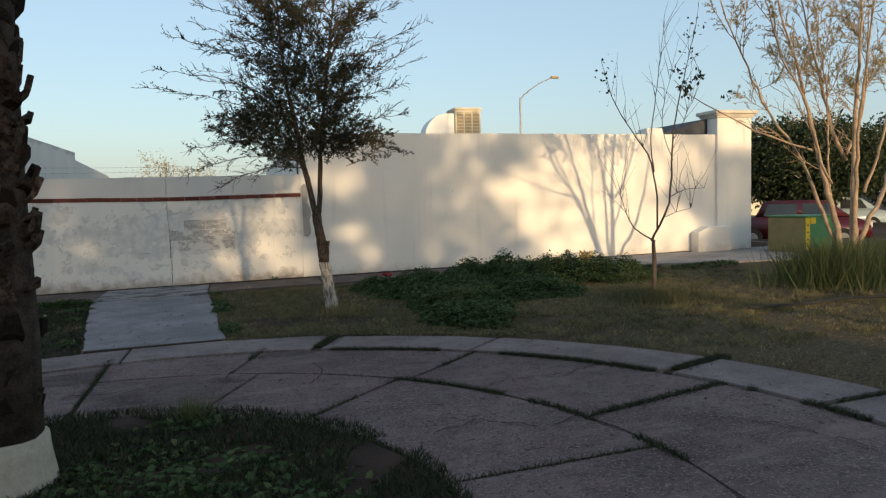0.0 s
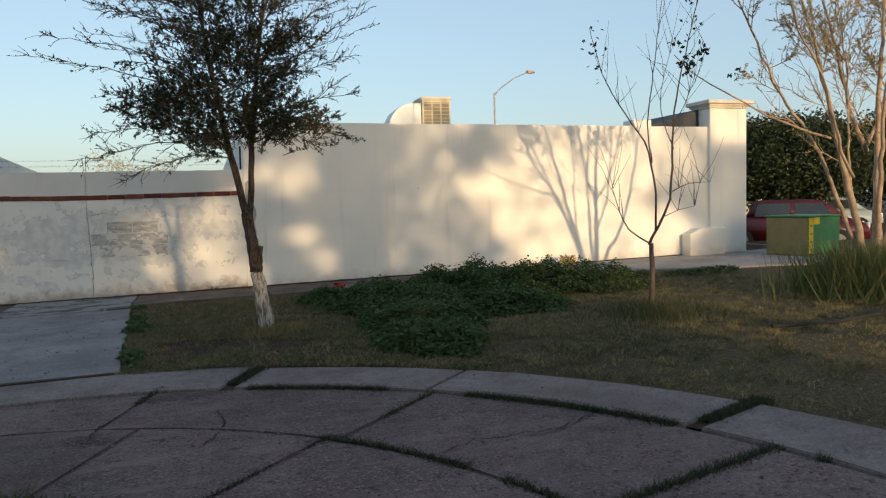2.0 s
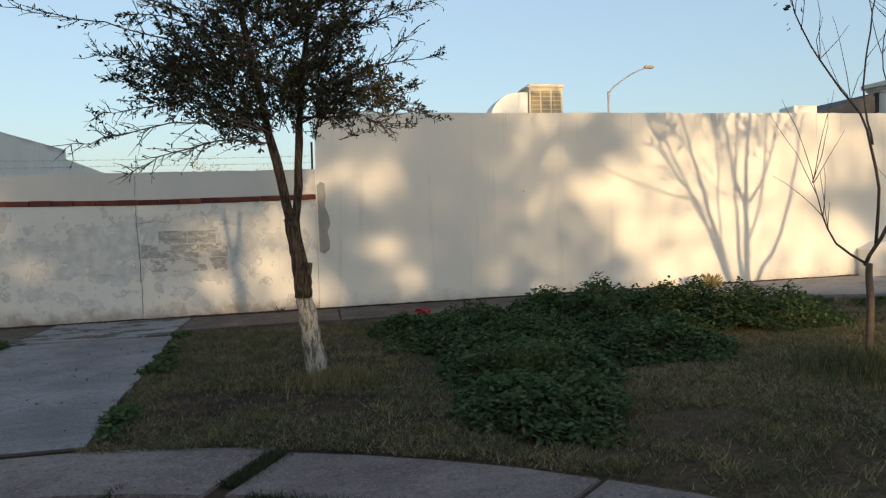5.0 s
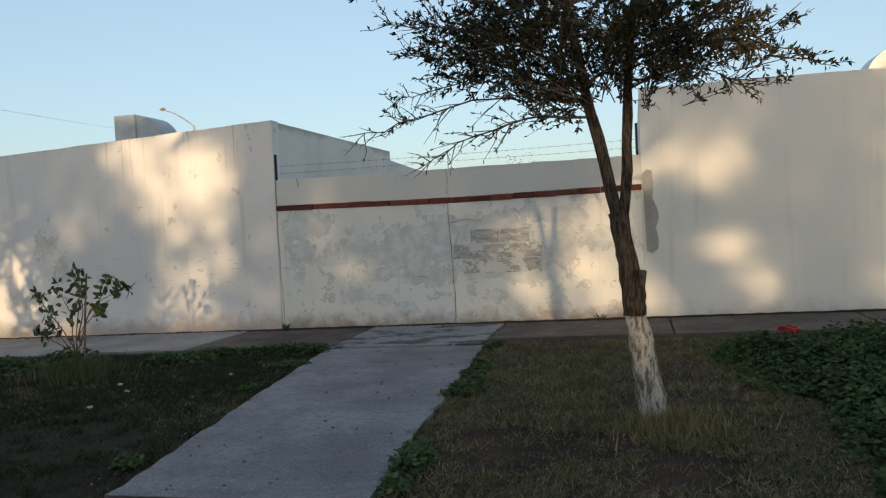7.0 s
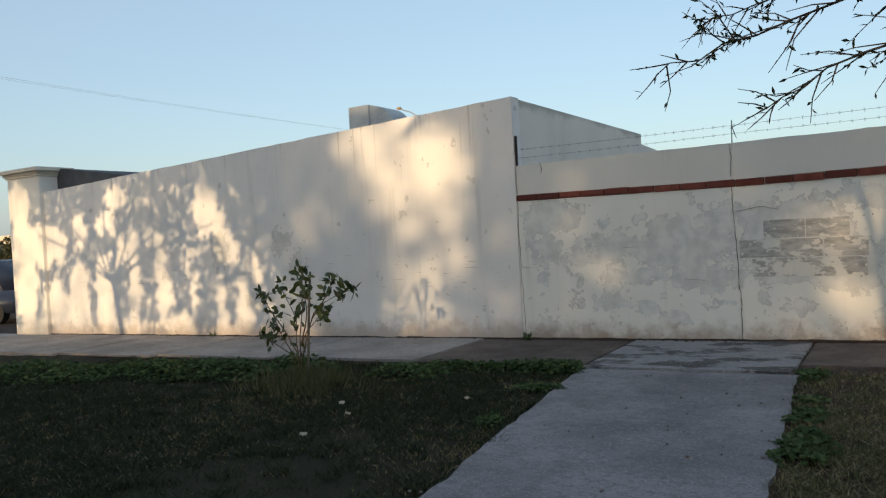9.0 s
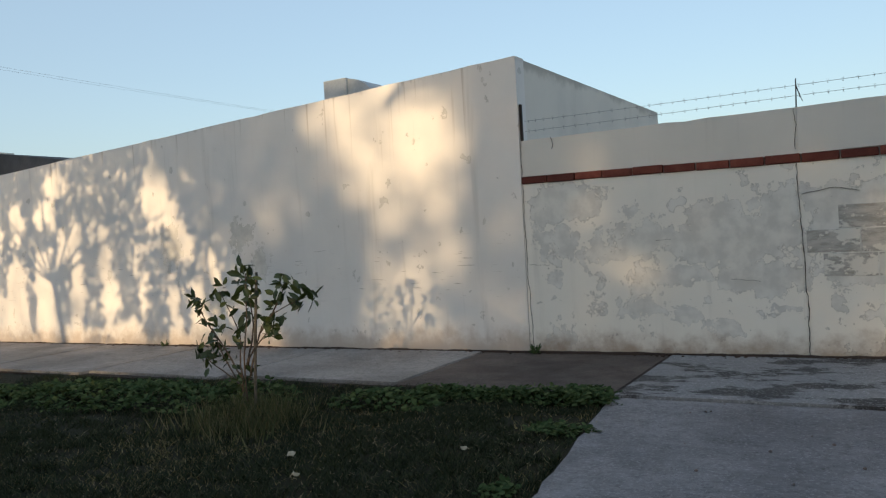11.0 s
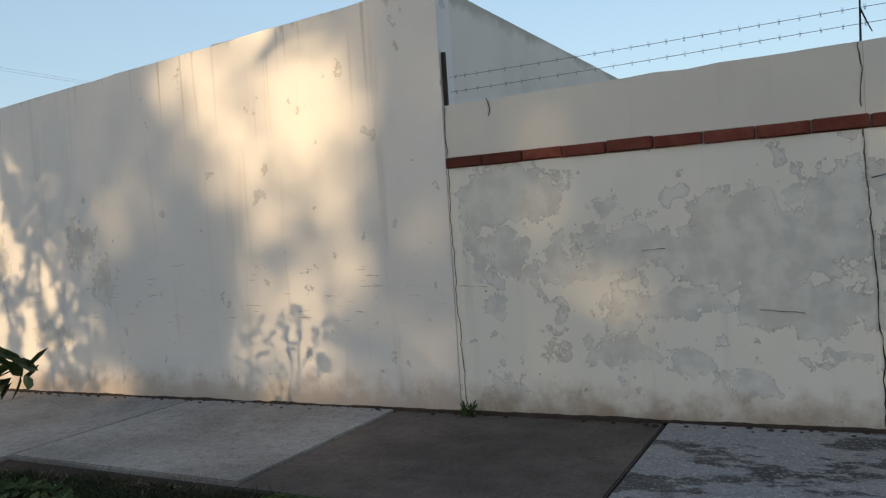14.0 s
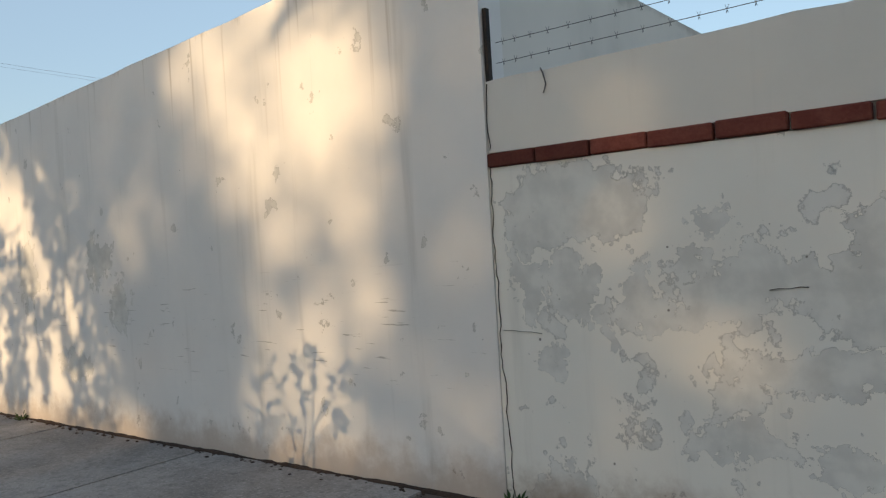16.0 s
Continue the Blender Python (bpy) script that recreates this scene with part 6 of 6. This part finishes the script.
random.seed(31)
round_tree("tree", 22.6, 25.5, -0.2, 3.3, 4.7, 5200, M_LEAF_DARK, "dense dark round-crowned tree over the side street")
round_tree("tree", 27.5, 25.0, -0.2, 3.0, 4.8, 3000, M_LEAF_DARK, "dense dark tree beside the side street")
round_tree("tree", -33.5, 26.2, -0.8, 1.9, 3.0, 1400, M_LEAF_OAK, "bushy tree growing before the far fence")
round_tree("tree", -3.3, 41, -0.2, 1.4, 4.6, 260, M_LEAF_PALE, "thin pale tree top showing above the boundary wall", leaf=0.1)
round_tree("tree", -1.3, 42, -0.2, 1.2, 4.2, 220, M_LEAF_PALE, "thin pale tree top showing above the boundary wall", leaf=0.1)
fr = thing("fence", -30.5, 26.9, -0.6, "white iron railing before the far houses", "fence")
for k in range(26):
    part("post", box((-34 + k * 0.28, 26.9, -0.7), (-33.92 + k * 0.28, 26.95, 0.75)), M_DUCT, fr)
part("rail", box((-34, 26.95, 0.6), (-26.8, 26.99, 0.68)), M_DUCT, fr)

# ---- park bench at the lawn ----
bx, by = -3.62, 8.75
bz = gz(bx) - 0.02
bench = thing("park_bench", bx - 0.7, by, bz, "light blue painted metal bench on the lawn", "bench")
for ox in (0.0, -1.35):
    bm = bmesh.new()
    limb(bm, [(bx + ox, by, bz), (bx + ox + 0.01, by, bz + 0.3), (bx + ox, by, bz + 0.56), (bx + ox, by - 0.1, bz + 0.6), (bx + ox, by - 0.5, bz + 0.6)], 0.02, 0.02, 7, 0.06, 0, 0)
    part("armrest", bm, M_BENCH, bench)
    bm = bmesh.new()
    limb(bm, [(bx + ox, by - 0.52, bz), (bx + ox, by - 0.5, bz + 0.42), (bx + ox, by - 0.62, bz + 0.85)], 0.02, 0.018, 7, 0.1, 0, 0)
    part("back_leg", bm, M_BENCH, bench)
for k in range(5):
    part("seat_slat", box((bx - 1.36, by - 0.05 - k * 0.1, bz + 0.38), (bx + 0.01, by + 0.02 - k * 0.1, bz + 0.405), 0.006), M_BENCH, bench)
for k in range(3):
    part("back_slat", box((bx - 1.36, by - 0.545 - k * 0.03, bz + 0.52 + k * 0.11), (bx + 0.01, by - 0.52 - k * 0.03, bz + 0.59 + k * 0.11), 0.006), M_BENCH, bench)

# ---- litter and small stones ----
random.seed(40)
bm = bmesh.new()
g = bmesh.ops.create_icosphere(bm, subdivisions=2, radius=0.075, matrix=Matrix.Translation((2.8, 12.55, gz(2.8) + 0.22)) @ Matrix.Diagonal((1.1, 0.7, 0.5, 1)))
for v in bm.verts:
    v.co += rnd_dir() * 0.025
tagged(part("plastic_wrapper", bm, M_LITTER), "crumpled red plastic wrapper lying in the weeds", "litter")
for x, y in ((-2.35, 11.9), (-3.0, 11.2), (-3.3, 11.5), (0.55, 13.9), (-2.9, 10.6)):
    bm = bmesh.new()
    bmesh.ops.create_grid(bm, x_segments=3, y_segments=2, size=0.02, matrix=Matrix.Translation((x, y, gz(x) + 0.035)) @ Matrix.Rotation(random.uniform(0, 3), 4, "Z"))
    for v in bm.verts:
        v.co.z += random.uniform(-0.01, 0.012)
    bmesh.ops.solidify(bm, geom=bm.faces[:], thickness=0.004)
    tagged(part("dead_leaf", bm, M_PAPER), "pale dry leaf lying on the ground", "leaf", "fallen leaves")
bm = bmesh.new()
for _ in range(260):
    a, r = radians(random.uniform(-5, 110)), random.uniform(2.3, 5.4)
    x, y = CX + r * math.cos(a), CY + r * math.sin(a)
    if random.random() < 0.3:
        y = random.uniform(8.8, 15.0)
        x = random.uniform(-1.6, 0.0)
    s = random.uniform(0.005, 0.013)
    bmesh.ops.create_icosphere(bm, subdivisions=1, radius=s, matrix=Matrix.Translation((x, y, gz(x) + (0.0 if r < 4.95 and y < 8.7 else 0.02) - 0.01)) @ Matrix.Diagonal((1, random.uniform(0.6, 1.2), 0.7, 1)))
tagged(part("gravel", bm, M_KERB), "loose grit and small stones on the concrete", "gravel", "", "stuff")
bm = bmesh.new()
for _ in range(420):
    x = random.uniform(-14, 6)
    s = random.uniform(0.004, 0.017)
    bmesh.ops.create_icosphere(bm, subdivisions=1, radius=s, matrix=Matrix.Translation((x, WALL_Y - abs(random.gauss(0, 0.05)) - 0.005, gz(x) + 0.02)) @ Matrix.Diagonal((1.4, 1, 0.6, 1)))
tagged(part("fallen_render", bm, M_SOIL), "crumbs of render and earth along the wall foot", "debris", "", "stuff")
bm = bmesh.new()
tube(bm, [Vector(p) for p in ((6.2, 7.6, gz(6.2) + 0.03), (6.9, 7.5, gz(6.9) + 0.03), (7.6, 7.65, gz(7.6) + 0.03), (8.3, 7.5, gz(8.3) + 0.03))], [0.018, 0.018, 0.018, 0.018], 7)
tagged(part("garden_hose", bm, M_TYRE), "dark hose lying across the dry grass", "hose")

# ---- bricks and blocks of the low wall, last ----
random.seed(50)
x = XL + 0.006
while x < XR - 0.02:
    w = min(random.uniform(0.262, 0.276), XR - 0.008 - x)
    zb = (1.643 - 0.0079 * (x - XL) if x < -0.88 else 1.623 + 0.016 * (x + 0.88)) + random.uniform(-0.003, 0.003)
    part("brick", box((x, WALL_Y - 0.012 + random.uniform(-0.005, 0.004), zb), (x + w, WALL_Y + 0.1, zb + random.uniform(0.066, 0.074)), 0.006), M_BRICK, low)
    x += w + random.uniform(0.008, 0.014)
for row, (zb, xa, xb) in enumerate(((0.675, -0.72, 0.3), (0.872, -0.84, 0.24), (1.069, -0.6, 0.1))):
    x = xa
    while x < xb:
        w = 0.385 if x + 0.385 < xb + 0.15 else 0.25
        part("block", box((x, WALL_Y + 0.0035, zb), (x + w, WALL_Y + 0.05, zb + 0.185), 0.002), M_BLOCK, low)
        x += w + 0.012
